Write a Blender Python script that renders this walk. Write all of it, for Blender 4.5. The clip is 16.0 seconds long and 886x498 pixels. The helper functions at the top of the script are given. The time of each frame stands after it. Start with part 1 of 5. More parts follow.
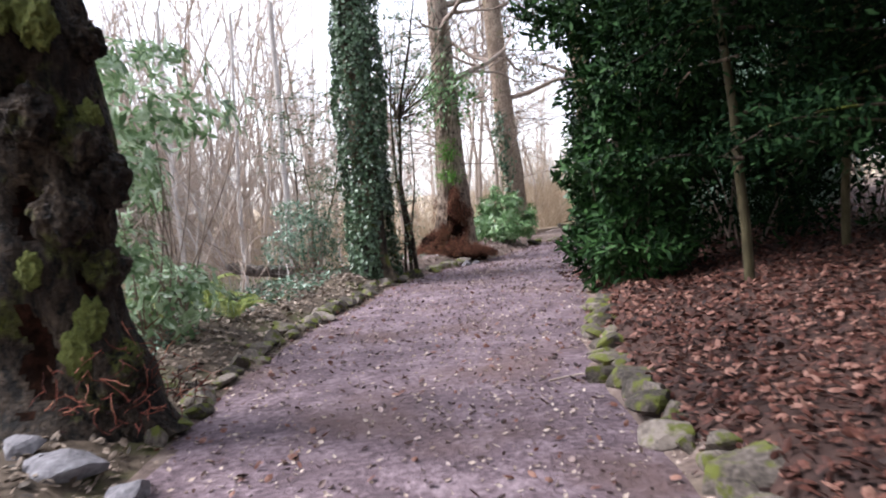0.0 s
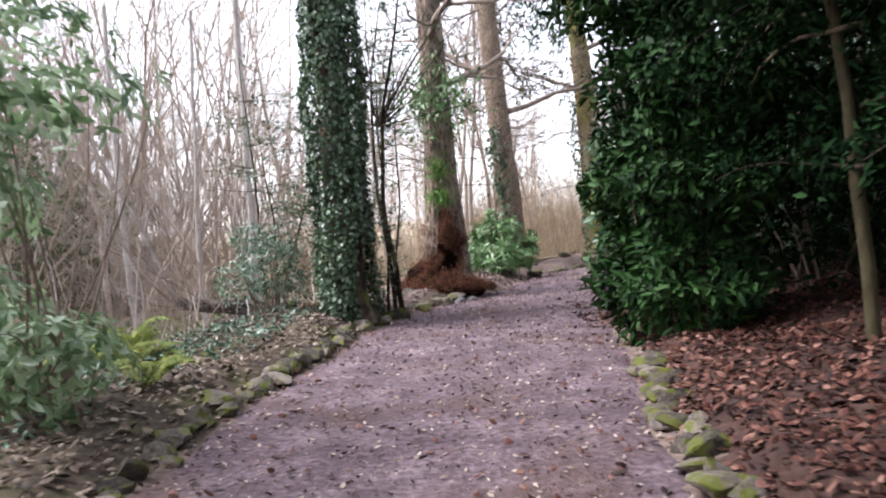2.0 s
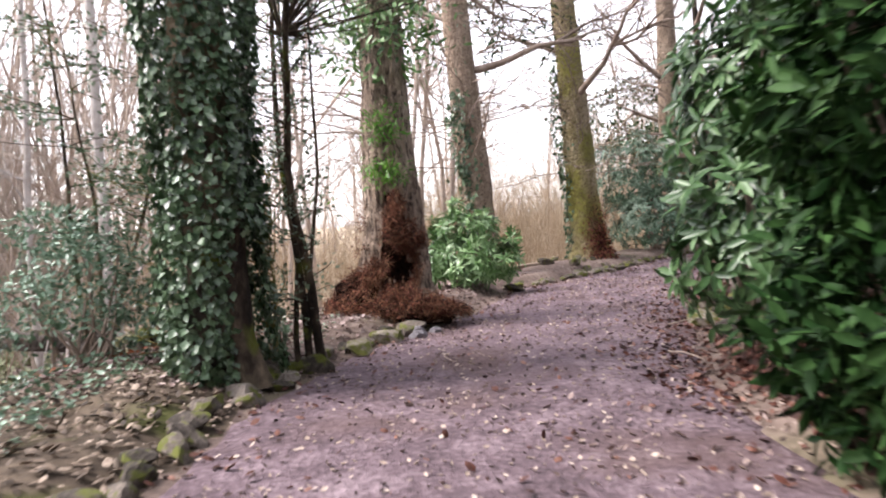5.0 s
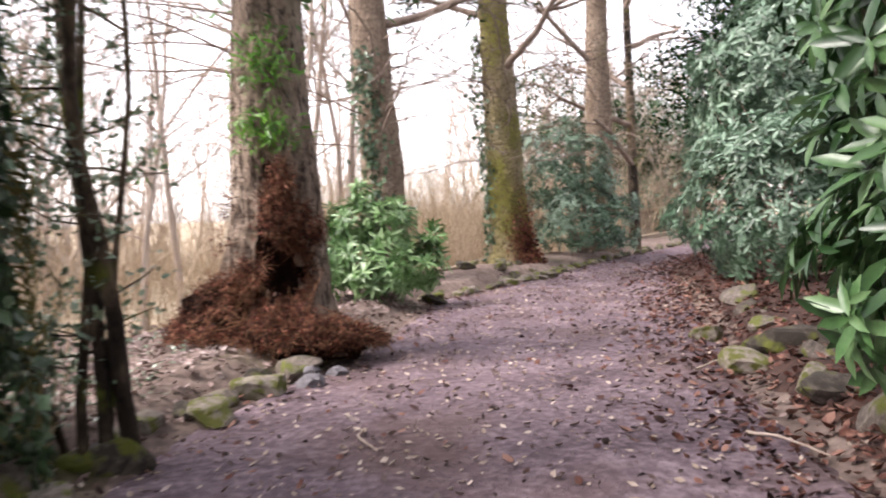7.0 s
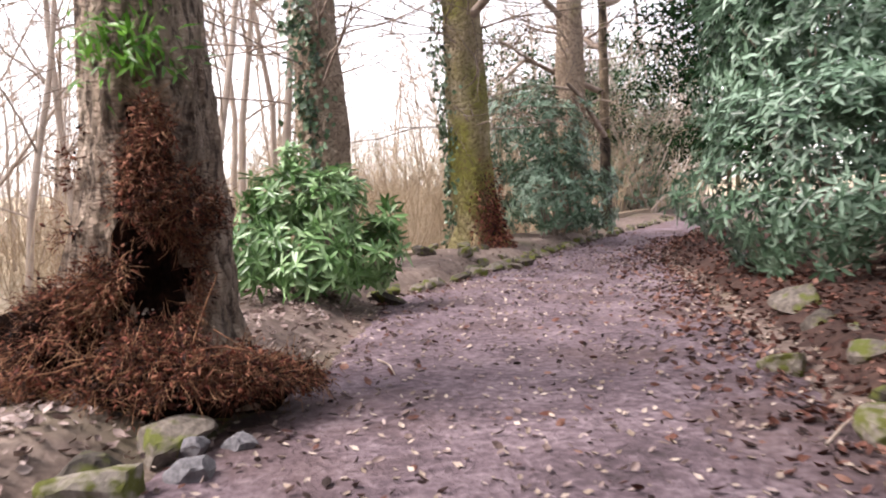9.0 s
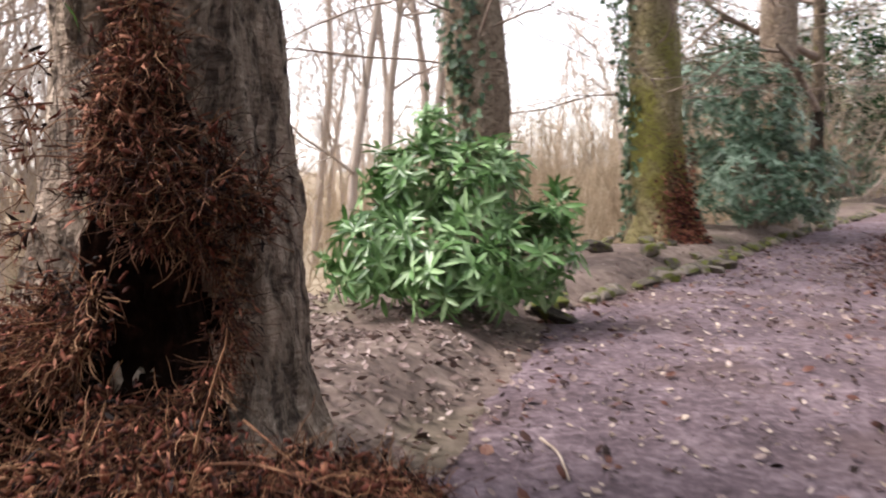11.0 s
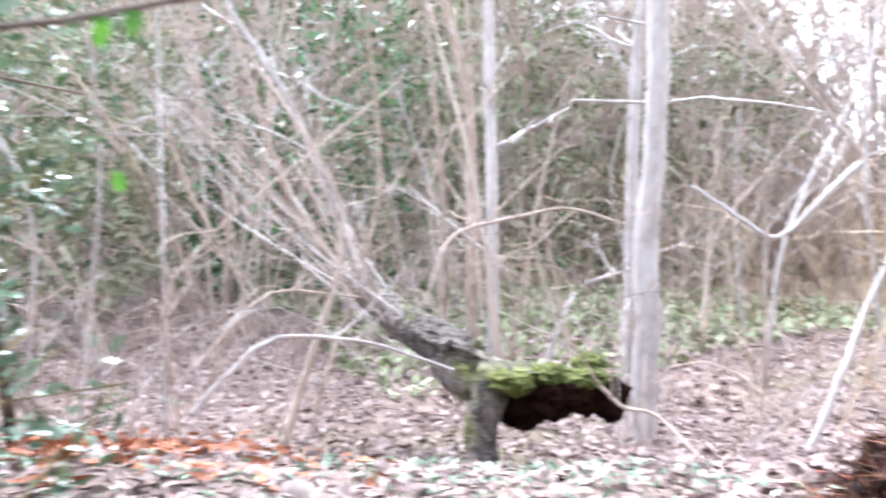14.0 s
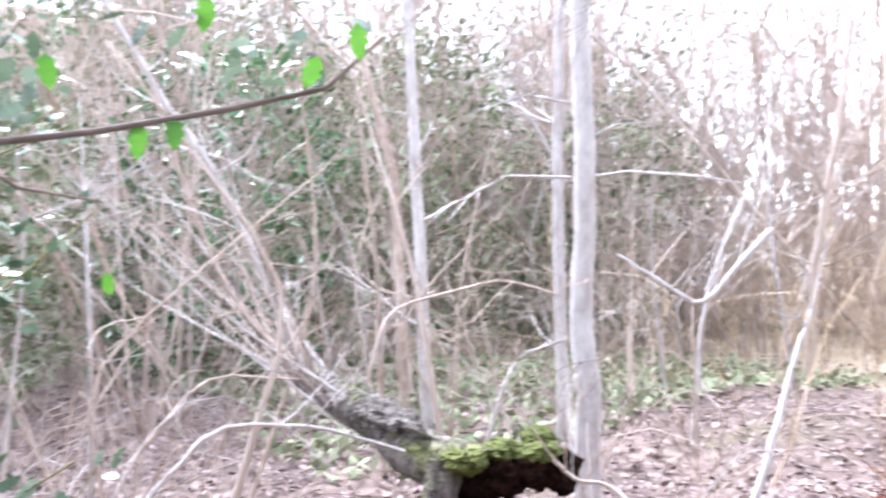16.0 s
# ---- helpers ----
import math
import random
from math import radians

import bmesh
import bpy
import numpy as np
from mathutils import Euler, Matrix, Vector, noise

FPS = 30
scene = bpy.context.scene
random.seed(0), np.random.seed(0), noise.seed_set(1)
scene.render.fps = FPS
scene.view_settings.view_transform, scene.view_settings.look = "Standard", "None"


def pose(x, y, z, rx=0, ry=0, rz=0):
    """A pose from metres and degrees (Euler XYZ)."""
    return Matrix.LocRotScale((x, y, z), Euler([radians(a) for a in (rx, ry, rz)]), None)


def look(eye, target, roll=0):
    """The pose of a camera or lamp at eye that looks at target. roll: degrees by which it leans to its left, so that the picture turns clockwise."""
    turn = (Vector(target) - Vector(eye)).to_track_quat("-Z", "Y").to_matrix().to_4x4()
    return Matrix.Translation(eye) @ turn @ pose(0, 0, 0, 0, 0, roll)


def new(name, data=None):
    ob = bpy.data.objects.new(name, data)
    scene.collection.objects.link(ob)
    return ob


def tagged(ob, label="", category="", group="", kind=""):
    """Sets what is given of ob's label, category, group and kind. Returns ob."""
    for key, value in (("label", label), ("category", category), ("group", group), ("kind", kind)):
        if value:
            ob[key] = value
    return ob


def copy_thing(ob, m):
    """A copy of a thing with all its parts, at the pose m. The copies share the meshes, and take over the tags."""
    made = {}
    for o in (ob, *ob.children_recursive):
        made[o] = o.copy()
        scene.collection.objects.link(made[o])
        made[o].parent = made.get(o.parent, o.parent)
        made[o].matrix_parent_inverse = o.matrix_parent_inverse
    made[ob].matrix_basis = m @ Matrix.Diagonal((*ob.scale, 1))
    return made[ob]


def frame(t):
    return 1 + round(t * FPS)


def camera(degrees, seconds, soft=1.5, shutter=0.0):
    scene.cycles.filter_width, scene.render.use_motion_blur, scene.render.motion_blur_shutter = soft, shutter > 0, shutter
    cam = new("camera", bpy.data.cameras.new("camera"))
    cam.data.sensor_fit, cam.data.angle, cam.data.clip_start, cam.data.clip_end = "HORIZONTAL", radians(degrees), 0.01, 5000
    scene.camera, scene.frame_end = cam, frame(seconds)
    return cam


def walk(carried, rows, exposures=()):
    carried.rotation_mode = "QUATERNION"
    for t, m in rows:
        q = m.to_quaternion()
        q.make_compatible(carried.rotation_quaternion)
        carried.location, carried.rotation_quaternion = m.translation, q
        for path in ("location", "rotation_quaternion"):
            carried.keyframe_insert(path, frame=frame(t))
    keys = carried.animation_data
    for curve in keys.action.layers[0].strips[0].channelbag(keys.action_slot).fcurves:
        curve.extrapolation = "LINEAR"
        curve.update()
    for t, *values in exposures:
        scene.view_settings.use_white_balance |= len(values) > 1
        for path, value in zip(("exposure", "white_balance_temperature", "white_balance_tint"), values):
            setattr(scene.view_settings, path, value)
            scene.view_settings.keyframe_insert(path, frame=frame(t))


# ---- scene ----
cam = camera(58.0, 16.0, 2.0, 0.6)
PATH = [
    (0, (-0.036, 3.792, 1.664), (-0.041, 5.787, 1.525), -4.5),
    (0.5, (-0.089, 4.528, 1.641), (-0.057, 6.522, 1.496), -4.3),
    (1, (-0.119, 5.147, 1.628), (0.006, 7.14, 1.519), -3.9),
    (1.5, (-0.12, 5.836, 1.615), (-0.055, 7.834, 1.56), -4.0),
    (2, (-0.16, 6.579, 1.622), (-0.118, 8.577, 1.545), -4.1),
    (2.5, (-0.167, 7.411, 1.579), (-0.123, 9.405, 1.433), -3.9),
    (3, (-0.172, 8.201, 1.561), (-0.078, 10.19, 1.377), -3.9),
    (3.5, (-0.112, 8.985, 1.542), (0.038, 10.974, 1.391), -3.9),
    (6, (-0.159, 14.284, 1.292), (0.097, 16.267, 1.226), -2.6),
    (6.5, (-0.097, 14.999, 1.278), (0.253, 16.966, 1.2), -2.2),
    (7, (0.013, 15.599, 1.272), (0.483, 17.541, 1.183), -1.9),
    (7.5, (0.1, 16.219, 1.281), (0.694, 18.126, 1.174), -1.5),
    (8, (0.233, 16.849, 1.278), (0.845, 18.749, 1.152), -1.4),
    (10.5, (0.788, 19.601, 1.246), (1.196, 21.55, 1.059), -1.1),
    (11, (0.905, 20.114, 1.251), (1.116, 22.093, 1.056), -0.4),
    (11.5, (0.964, 20.533, 1.308), (1.043, 22.523, 1.126), 1.2),
    (12, (0.878, 20.856, 1.325), (0.47, 22.805, 1.139), -1.2),
    (12.5, (0.875, 21.123, 1.284), (-0.222, 22.793, 1.195), -2.5),
    (13, (0.885, 21.188, 1.27), (-0.562, 22.564, 1.15), -1.3),
    (13.5, (0.875, 21.142, 1.269), (-0.786, 22.242, 1.089), -0.3),
    (14, (0.798, 20.953, 1.324), (-1.001, 21.8, 1.112), -0.1),
    (14.5, (0.814, 20.651, 1.392), (-1.073, 21.292, 1.223), -0.4),
    (15, (0.808, 20.585, 1.393), (-1.096, 21.184, 1.279), -0.5),
    (15.5, (0.679, 20.714, 1.387), (-1.15, 21.52, 1.315), -1.1),
    (16, (0.697, 20.752, 1.383), (-1.003, 21.805, 1.34), -1.6),
]
walk(cam, [(t, look(eye, target, roll)) for t, eye, target, roll in PATH],
     exposures=[(0, 1.84, 6000, 16), (3.5, 1.7, 6250, 17), (6, 2.12, 6550, 19), (8, 2.1, 6600, 19), (11, 1.88, 6550, 16), (12, 2.75, 6400, 15), (13.5, 3.35, 5600, 14), (16, 3.4, 5500, 16)])

# ---- light ----
world = bpy.data.worlds.new("world")
scene.world = world
world.use_nodes = True
wn, wl = world.node_tree.nodes, world.node_tree.links
sky = wn.new("ShaderNodeTexSky")
sky.sky_type, sky.sun_disc = "NISHITA", False
sky.sun_elevation, sky.sun_rotation = radians(50), radians(-85)
sky.air_density, sky.dust_density, sky.ozone_density = 1.0, 1.0, 1.0
hsv = wn.new("ShaderNodeHueSaturation")
hsv.inputs["Saturation"].default_value = 0.2
wl.new(sky.outputs[0], hsv.inputs["Color"])
wl.new(hsv.outputs[0], wn["Background"].inputs["Color"])
wn["Background"].inputs["Strength"].default_value = 0.15
sun = new("sun", bpy.data.lights.new("sun", "SUN"))
sun.data.energy, sun.data.angle, sun.data.color = 1.7, radians(25), (1.0, 0.96, 0.9)
sun.matrix_world = look((-30, 22, 36), (0, 20, 0))


# ---- materials ----
def mat(name, cols, scale=4.0, rough=0.85, bump=0.3, detail=8.0, stretch=(1, 1, 1), big=0.6, island=False, metal=0.0, through_light=0.0,
        bscale=None, spec=0.3, stain=None, obj_rand=False):
    """Two scales of noise over a run of base colours, a relief, and per-piece variation."""
    m = bpy.data.materials.new(name)
    m.use_nodes = True
    n, l = m.node_tree.nodes, m.node_tree.links
    bsdf, out = n["Principled BSDF"], n["Material Output"]
    bsdf.inputs["Roughness"].default_value, bsdf.inputs["Metallic"].default_value = rough, metal
    bsdf.inputs["Specular IOR Level"].default_value = spec
    co, mp = n.new("ShaderNodeTexCoord"), n.new("ShaderNodeMapping")
    mp.inputs["Scale"].default_value = stretch
    l.new(co.outputs["Object"], mp.inputs["Vector"])
    fine, large, mixn = n.new("ShaderNodeTexNoise"), n.new("ShaderNodeTexNoise"), n.new("ShaderNodeMath")
    fine.inputs["Scale"].default_value, fine.inputs["Detail"].default_value, fine.inputs["Roughness"].default_value = scale, detail, 0.65
    large.inputs["Scale"].default_value, large.inputs["Detail"].default_value = scale * 0.12, 3
    l.new(mp.outputs[0], fine.inputs["Vector"]), l.new(mp.outputs[0], large.inputs["Vector"])
    mixn.operation = "MULTIPLY_ADD"
    l.new(large.outputs["Fac"], mixn.inputs[0])
    mixn.inputs[1].default_value = big
    sub = n.new("ShaderNodeMath")
    sub.operation = "SUBTRACT"
    l.new(fine.outputs["Fac"], sub.inputs[0])
    sub.inputs[1].default_value = big * 0.5
    l.new(sub.outputs[0], mixn.inputs[2])
    drive = mixn.outputs[0]
    if island or obj_rand:
        geo = n.new("ShaderNodeNewGeometry") if island else n.new("ShaderNodeObjectInfo")
        add = n.new("ShaderNodeMath")
        add.operation = "MULTIPLY_ADD"
        l.new(geo.outputs["Random Per Island" if island else "Random"], add.inputs[0])
        add.inputs[1].default_value = 0.5
        s2 = n.new("ShaderNodeMath")
        s2.operation = "SUBTRACT"
        l.new(drive, s2.inputs[0])
        s2.inputs[1].default_value = 0.25
        l.new(s2.outputs[0], add.inputs[2])
        drive = add.outputs[0]
    ramp = n.new("ShaderNodeValToRGB")
    while len(ramp.color_ramp.elements) < len(cols):
        ramp.color_ramp.elements.new(0.5)
    for i, c in enumerate(cols):
        ramp.color_ramp.elements[i].position = 0.25 + 0.5 * i / max(1, len(cols) - 1)
        ramp.color_ramp.elements[i].color = (*c, 1)
    l.new(drive, ramp.inputs[0])
    color = ramp.outputs[0]
    if stain:
        sc, ss, lo, hi = stain
        sn, sr, sm = n.new("ShaderNodeTexNoise"), n.new("ShaderNodeMapRange"), n.new("ShaderNodeMix")
        sn.inputs["Scale"].default_value, sn.inputs["Detail"].default_value = ss, 6
        l.new(co.outputs["Object"], sn.inputs["Vector"])
        l.new(sn.outputs["Fac"], sr.inputs["Value"])
        sr.inputs["From Min"].default_value, sr.inputs["From Max"].default_value = lo, hi
        sm.data_type = "RGBA"
        l.new(sr.outputs[0], sm.inputs["Factor"])
        l.new(color, sm.inputs["A"])
        sm.inputs["B"].default_value = (*sc, 1)
        color = sm.outputs["Result"]
    l.new(color, bsdf.inputs["Base Color"])
    if bump:
        b = n.new("ShaderNodeBump")
        b.inputs["Strength"].default_value, b.inputs["Distance"].default_value = bump, 0.05 if bump >= 1 else 0.03
        src = fine
        if bscale:
            src = n.new("ShaderNodeTexNoise")
            src.inputs["Scale"].default_value, src.inputs["Detail"].default_value = bscale, 8
            l.new(mp.outputs[0], src.inputs["Vector"])
        l.new(src.outputs["Fac"], b.inputs["Height"])
        l.new(b.outputs[0], bsdf.inputs["Normal"])
    if through_light:
        tr, mx = n.new("ShaderNodeBsdfTranslucent"), n.new("ShaderNodeMixShader")
        l.new(color, tr.inputs["Color"])
        mx.inputs[0].default_value = through_light
        l.new(bsdf.outputs[0], mx.inputs[1]), l.new(tr.outputs[0], mx.inputs[2])
        l.new(mx.outputs[0], out.inputs["Surface"])
    return m


M_PATH = mat("path_earth", [(0.055, 0.038, 0.042), (0.152, 0.106, 0.121), (0.32, 0.245, 0.265)], 16, 0.9, 1.0, stain=((0.11, 0.066, 0.055), 0.7, 0.5, 0.75))
M_GROUND = mat("woodland_soil", [(0.06, 0.042, 0.036), (0.15, 0.108, 0.09), (0.26, 0.2, 0.165)], 8, 0.95, 0.9, stain=((0.13, 0.12, 0.06), 0.35, 0.56, 0.75))
M_GROUND2 = mat("leaf_mould", [(0.03, 0.02, 0.018), (0.075, 0.05, 0.045), (0.15, 0.11, 0.1)], 6, 0.95, 0.3, island=True)
M_SHADEHUMUS = mat("dark_leaf_humus", [(0.02, 0.011, 0.009), (0.05, 0.026, 0.02), (0.1, 0.055, 0.042)], 9, 0.95, 0.9)
M_BANKSOIL = mat("damp_bank_soil", [(0.03, 0.022, 0.014), (0.08, 0.058, 0.04), (0.15, 0.115, 0.08)], 8, 0.95, 0.9, stain=((0.075, 0.08, 0.02), 1.2, 0.52, 0.66))
M_STRAW = mat("dry_grass", [(0.24, 0.19, 0.12), (0.4, 0.32, 0.22), (0.54, 0.46, 0.34)], 1.5, 0.95, 0.6)
M_LITTER = mat("fallen_leaves", [(0.016, 0.006, 0.004), (0.05, 0.016, 0.01), (0.1, 0.034, 0.022), (0.23, 0.12, 0.088)], 12, 0.7, 0.2, island=True)
M_LITTER2 = mat("bank_leaves", [(0.07, 0.044, 0.036), (0.17, 0.118, 0.104), (0.26, 0.19, 0.17), (0.39, 0.31, 0.285)], 12, 0.7, 0.2, island=True)
M_LITTER3 = mat("damp_bank_leaves", [(0.028, 0.02, 0.013), (0.085, 0.06, 0.042), (0.17, 0.125, 0.09), (0.34, 0.27, 0.21)], 12, 0.7, 0.2, island=True)
M_GRASS = mat("pale_grass", [(0.15, 0.165, 0.09), (0.27, 0.3, 0.17), (0.4, 0.42, 0.28)], 3, 0.9, 0.0, island=True)
M_RUST = mat("rust_leaves", [(0.16, 0.05, 0.02), (0.32, 0.1, 0.04), (0.45, 0.2, 0.1)], 12, 0.7, 0.2, island=True)
M_STONE = mat("kerb_stone", [(0.04, 0.033, 0.026), (0.11, 0.09, 0.075), (0.22, 0.185, 0.155)], 9, 0.9, 0.6, obj_rand=True, stain=((0.1, 0.11, 0.02), 3.0, 0.5, 0.62))
M_PALESTONE = mat("pale_stone", [(0.08, 0.075, 0.08), (0.17, 0.16, 0.17), (0.27, 0.26, 0.27)], 7, 0.9, 0.6)
M_MOSSYSTONE = mat("mossy_stone", [(0.09, 0.075, 0.06), (0.2, 0.17, 0.14), (0.3, 0.26, 0.22)], 7, 0.9, 0.8, obj_rand=True, stain=((0.095, 0.1, 0.02), 4.0, 0.42, 0.58))
M_MOSS = mat("moss", [(0.045, 0.052, 0.012), (0.1, 0.115, 0.025), (0.18, 0.19, 0.05)], 25, 0.95, 1.0)
M_SMOOTHBARK = mat("smooth_bark", [(0.13, 0.095, 0.065), (0.24, 0.18, 0.13), (0.34, 0.27, 0.2)], 6, 0.85, 0.5, stretch=(1, 1, 2.2))
M_GREENBARK = mat("algae_green_bark", [(0.1, 0.085, 0.03), (0.2, 0.175, 0.06), (0.32, 0.27, 0.12)], 6, 0.9, 0.6, stain=((0.24, 0.18, 0.12), 1.2, 0.5, 0.7))
M_DARKBARK = mat("dark_bark", [(0.006, 0.004, 0.003), (0.03, 0.021, 0.014), (0.1, 0.075, 0.05), (0.2, 0.15, 0.1)], 7, 0.95, 1.0, stretch=(1, 1, 0.6), big=1.3, stain=((0.1, 0.115, 0.015), 2.2, 0.58, 0.68))
M_YEWBARK = mat("yew_bark", [(0.025, 0.02, 0.009), (0.058, 0.048, 0.022), (0.11, 0.09, 0.05)], 9, 0.9, 0.6, stretch=(1, 1, 0.4))
M_PALEBARK = mat("pale_sapling_bark", [(0.3, 0.26, 0.23), (0.45, 0.41, 0.38), (0.58, 0.54, 0.5)], 10, 0.8, 0.3, stretch=(1, 1, 0.6))
M_TWIG = mat("bare_twig", [(0.1, 0.07, 0.055), (0.2, 0.15, 0.12), (0.34, 0.27, 0.22)], 5, 0.9, 0.0, island=True)
# Far wood and thicket colours are paled beyond real bark to imitate haze.
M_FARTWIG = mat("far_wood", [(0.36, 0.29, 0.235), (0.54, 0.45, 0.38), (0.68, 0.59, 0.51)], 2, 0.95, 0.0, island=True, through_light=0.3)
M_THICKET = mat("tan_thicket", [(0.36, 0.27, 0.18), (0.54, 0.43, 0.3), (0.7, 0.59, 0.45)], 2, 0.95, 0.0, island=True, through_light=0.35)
M_ROOT = mat("red_brown_roots", [(0.008, 0.003, 0.002), (0.06, 0.015, 0.009), (0.18, 0.047, 0.027), (0.38, 0.17, 0.105)], 14, 0.85, 0.2, island=True)
M_FROND = mat("dry_root_fibre", [(0.03, 0.011, 0.006), (0.12, 0.048, 0.025), (0.4, 0.22, 0.12)], 10, 0.8, 0.0, island=True)
# Near-black rotten wood that also carries the shade inside hollows and gaps.
M_ROTSHADE = mat("rotten_wood", [(0.004, 0.002, 0.002), (0.012, 0.006, 0.004), (0.04, 0.016, 0.01)], 14, 0.95, 1.0, spec=0.04)
M_DEADTWIG = mat("dead_twig", [(0.22, 0.165, 0.125), (0.37, 0.29, 0.235), (0.52, 0.43, 0.36)], 8, 0.85, 0.0, island=True)
M_IVY = mat("ivy_leaf", [(0.016, 0.038, 0.014), (0.055, 0.1, 0.045), (0.16, 0.24, 0.14)], 10, 0.36, 0.0, island=True, through_light=0.12, spec=0.5)
M_LAUREL = mat("rhododendron_leaf", [(0.045, 0.11, 0.028), (0.125, 0.25, 0.075), (0.3, 0.44, 0.22)], 6, 0.32, 0.0, island=True, through_light=0.2, spec=0.5)
M_MIDLEAF = mat("glossy_mid_green_leaf", [(0.022, 0.06, 0.018), (0.06, 0.135, 0.042), (0.15, 0.25, 0.11)], 6, 0.34, 0.0, island=True, through_light=0.15, spec=0.5)
# Base colour lifted towards white to imitate gloss on the laurel leaves.
M_PALELEAF = mat("pale_laurel_leaf", [(0.09, 0.16, 0.065), (0.26, 0.37, 0.19), (0.5, 0.6, 0.44)], 6, 0.3, 0.0, island=True, through_light=0.35, spec=0.5)
M_BLUELEAF = mat("grey_green_leaf", [(0.03, 0.068, 0.034), (0.095, 0.17, 0.1), (0.26, 0.37, 0.27)], 6, 0.34, 0.0, island=True, through_light=0.15, spec=0.5)
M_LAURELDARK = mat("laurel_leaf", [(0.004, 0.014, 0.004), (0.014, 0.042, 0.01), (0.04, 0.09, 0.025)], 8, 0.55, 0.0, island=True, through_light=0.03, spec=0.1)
M_HOLLY = mat("holly_leaf", [(0.045, 0.08, 0.035), (0.11, 0.17, 0.09), (0.24, 0.31, 0.22)], 8, 0.33, 0.0, island=True, through_light=0.2, spec=0.7)
# Needles near-black: the deep shade of the bed is put into their colour.
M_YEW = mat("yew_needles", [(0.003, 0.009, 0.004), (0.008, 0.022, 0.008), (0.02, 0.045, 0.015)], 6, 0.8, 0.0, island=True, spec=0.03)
M_SCRUB = mat("olive_scrub_leaf", [(0.075, 0.09, 0.045), (0.185, 0.2, 0.115), (0.35, 0.365, 0.25)], 4, 0.7, 0.0, island=True, through_light=0.2, spec=0.2)
M_FERN = mat("fern_frond", [(0.1, 0.14, 0.02), (0.2, 0.25, 0.05), (0.32, 0.35, 0.1)], 6, 0.6, 0.0, island=True, through_light=0.3)
M_BRIGHT = mat("bright_holly_leaf", [(0.06, 0.17, 0.015), (0.1, 0.25, 0.03), (0.16, 0.34, 0.05)], 10, 0.35, 0.1, island=True, through_light=0.35, spec=0.5)


def bark_mat(name, cols, groove, plate=9.0, tall=0.22, moss=None):
    """Rough bark: long ridges with a darker colour in the furrows, short cross dents and fine grain."""
    m = mat(name, cols, 26, 0.95, 0.0, stretch=(1, 1, 0.4), big=0.9, stain=moss)
    n, l = m.node_tree.nodes, m.node_tree.links
    bsdf = n["Principled BSDF"]
    base = bsdf.inputs["Base Color"].links[0].from_socket
    co, warp = n.new("ShaderNodeTexCoord"), n.new("ShaderNodeTexNoise")
    warp.inputs["Scale"].default_value, warp.inputs["Detail"].default_value = 5, 4
    l.new(co.outputs["Object"], warp.inputs["Vector"])
    shift = n.new("ShaderNodeVectorMath")
    shift.operation = "MULTIPLY_ADD"
    l.new(warp.outputs["Color"], shift.inputs[0])
    shift.inputs[1].default_value = (0.16, 0.16, 0.3)
    l.new(co.outputs["Object"], shift.inputs[2])
    mp = n.new("ShaderNodeMapping")
    mp.inputs["Scale"].default_value = (plate, plate, plate * tall)
    l.new(shift.outputs[0], mp.inputs["Vector"])
    grain = n.new("ShaderNodeTexNoise")
    grain.inputs["Scale"].default_value, grain.inputs["Detail"].default_value, grain.inputs["Roughness"].default_value = 2.2, 5, 0.6
    l.new(mp.outputs[0], grain.inputs["Vector"])
    dents, mp2 = n.new("ShaderNodeTexNoise"), n.new("ShaderNodeMapping")
    mp2.inputs["Scale"].default_value = (1, 1, 3.2)
    dents.inputs["Scale"].default_value, dents.inputs["Detail"].default_value = 16, 6
    l.new(co.outputs["Object"], mp2.inputs["Vector"]), l.new(mp2.outputs[0], dents.inputs["Vector"])
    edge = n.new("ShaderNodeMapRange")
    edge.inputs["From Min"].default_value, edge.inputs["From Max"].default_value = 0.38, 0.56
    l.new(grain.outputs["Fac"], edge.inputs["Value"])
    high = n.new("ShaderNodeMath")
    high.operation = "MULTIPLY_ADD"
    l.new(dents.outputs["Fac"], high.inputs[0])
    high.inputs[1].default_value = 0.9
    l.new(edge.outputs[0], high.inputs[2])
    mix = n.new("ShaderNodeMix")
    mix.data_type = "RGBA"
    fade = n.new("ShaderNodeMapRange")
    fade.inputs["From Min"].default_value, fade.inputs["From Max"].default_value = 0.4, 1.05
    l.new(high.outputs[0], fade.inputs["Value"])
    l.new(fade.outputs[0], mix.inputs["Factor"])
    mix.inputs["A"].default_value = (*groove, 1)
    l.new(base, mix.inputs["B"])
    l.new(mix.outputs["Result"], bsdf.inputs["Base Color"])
    b = n.new("ShaderNodeBump")
    b.inputs["Strength"].default_value, b.inputs["Distance"].default_value = 1.0, 0.05
    l.new(high.outputs[0], b.inputs["Height"])
    l.new(b.outputs[0], bsdf.inputs["Normal"])
    return m


M_FURROWED = bark_mat("furrowed_bark", [(0.23, 0.168, 0.125), (0.4, 0.305, 0.235), (0.54, 0.435, 0.345)], (0.075, 0.053, 0.041), moss=((0.13, 0.12, 0.05), 1.4, 0.62, 0.8))
M_PLATED = bark_mat("plated_tan_bark", [(0.22, 0.16, 0.115), (0.38, 0.285, 0.21), (0.52, 0.415, 0.315)], (0.18, 0.13, 0.09), 7.0, 1.6, moss=((0.2, 0.19, 0.06), 0.9, 0.55, 0.72))
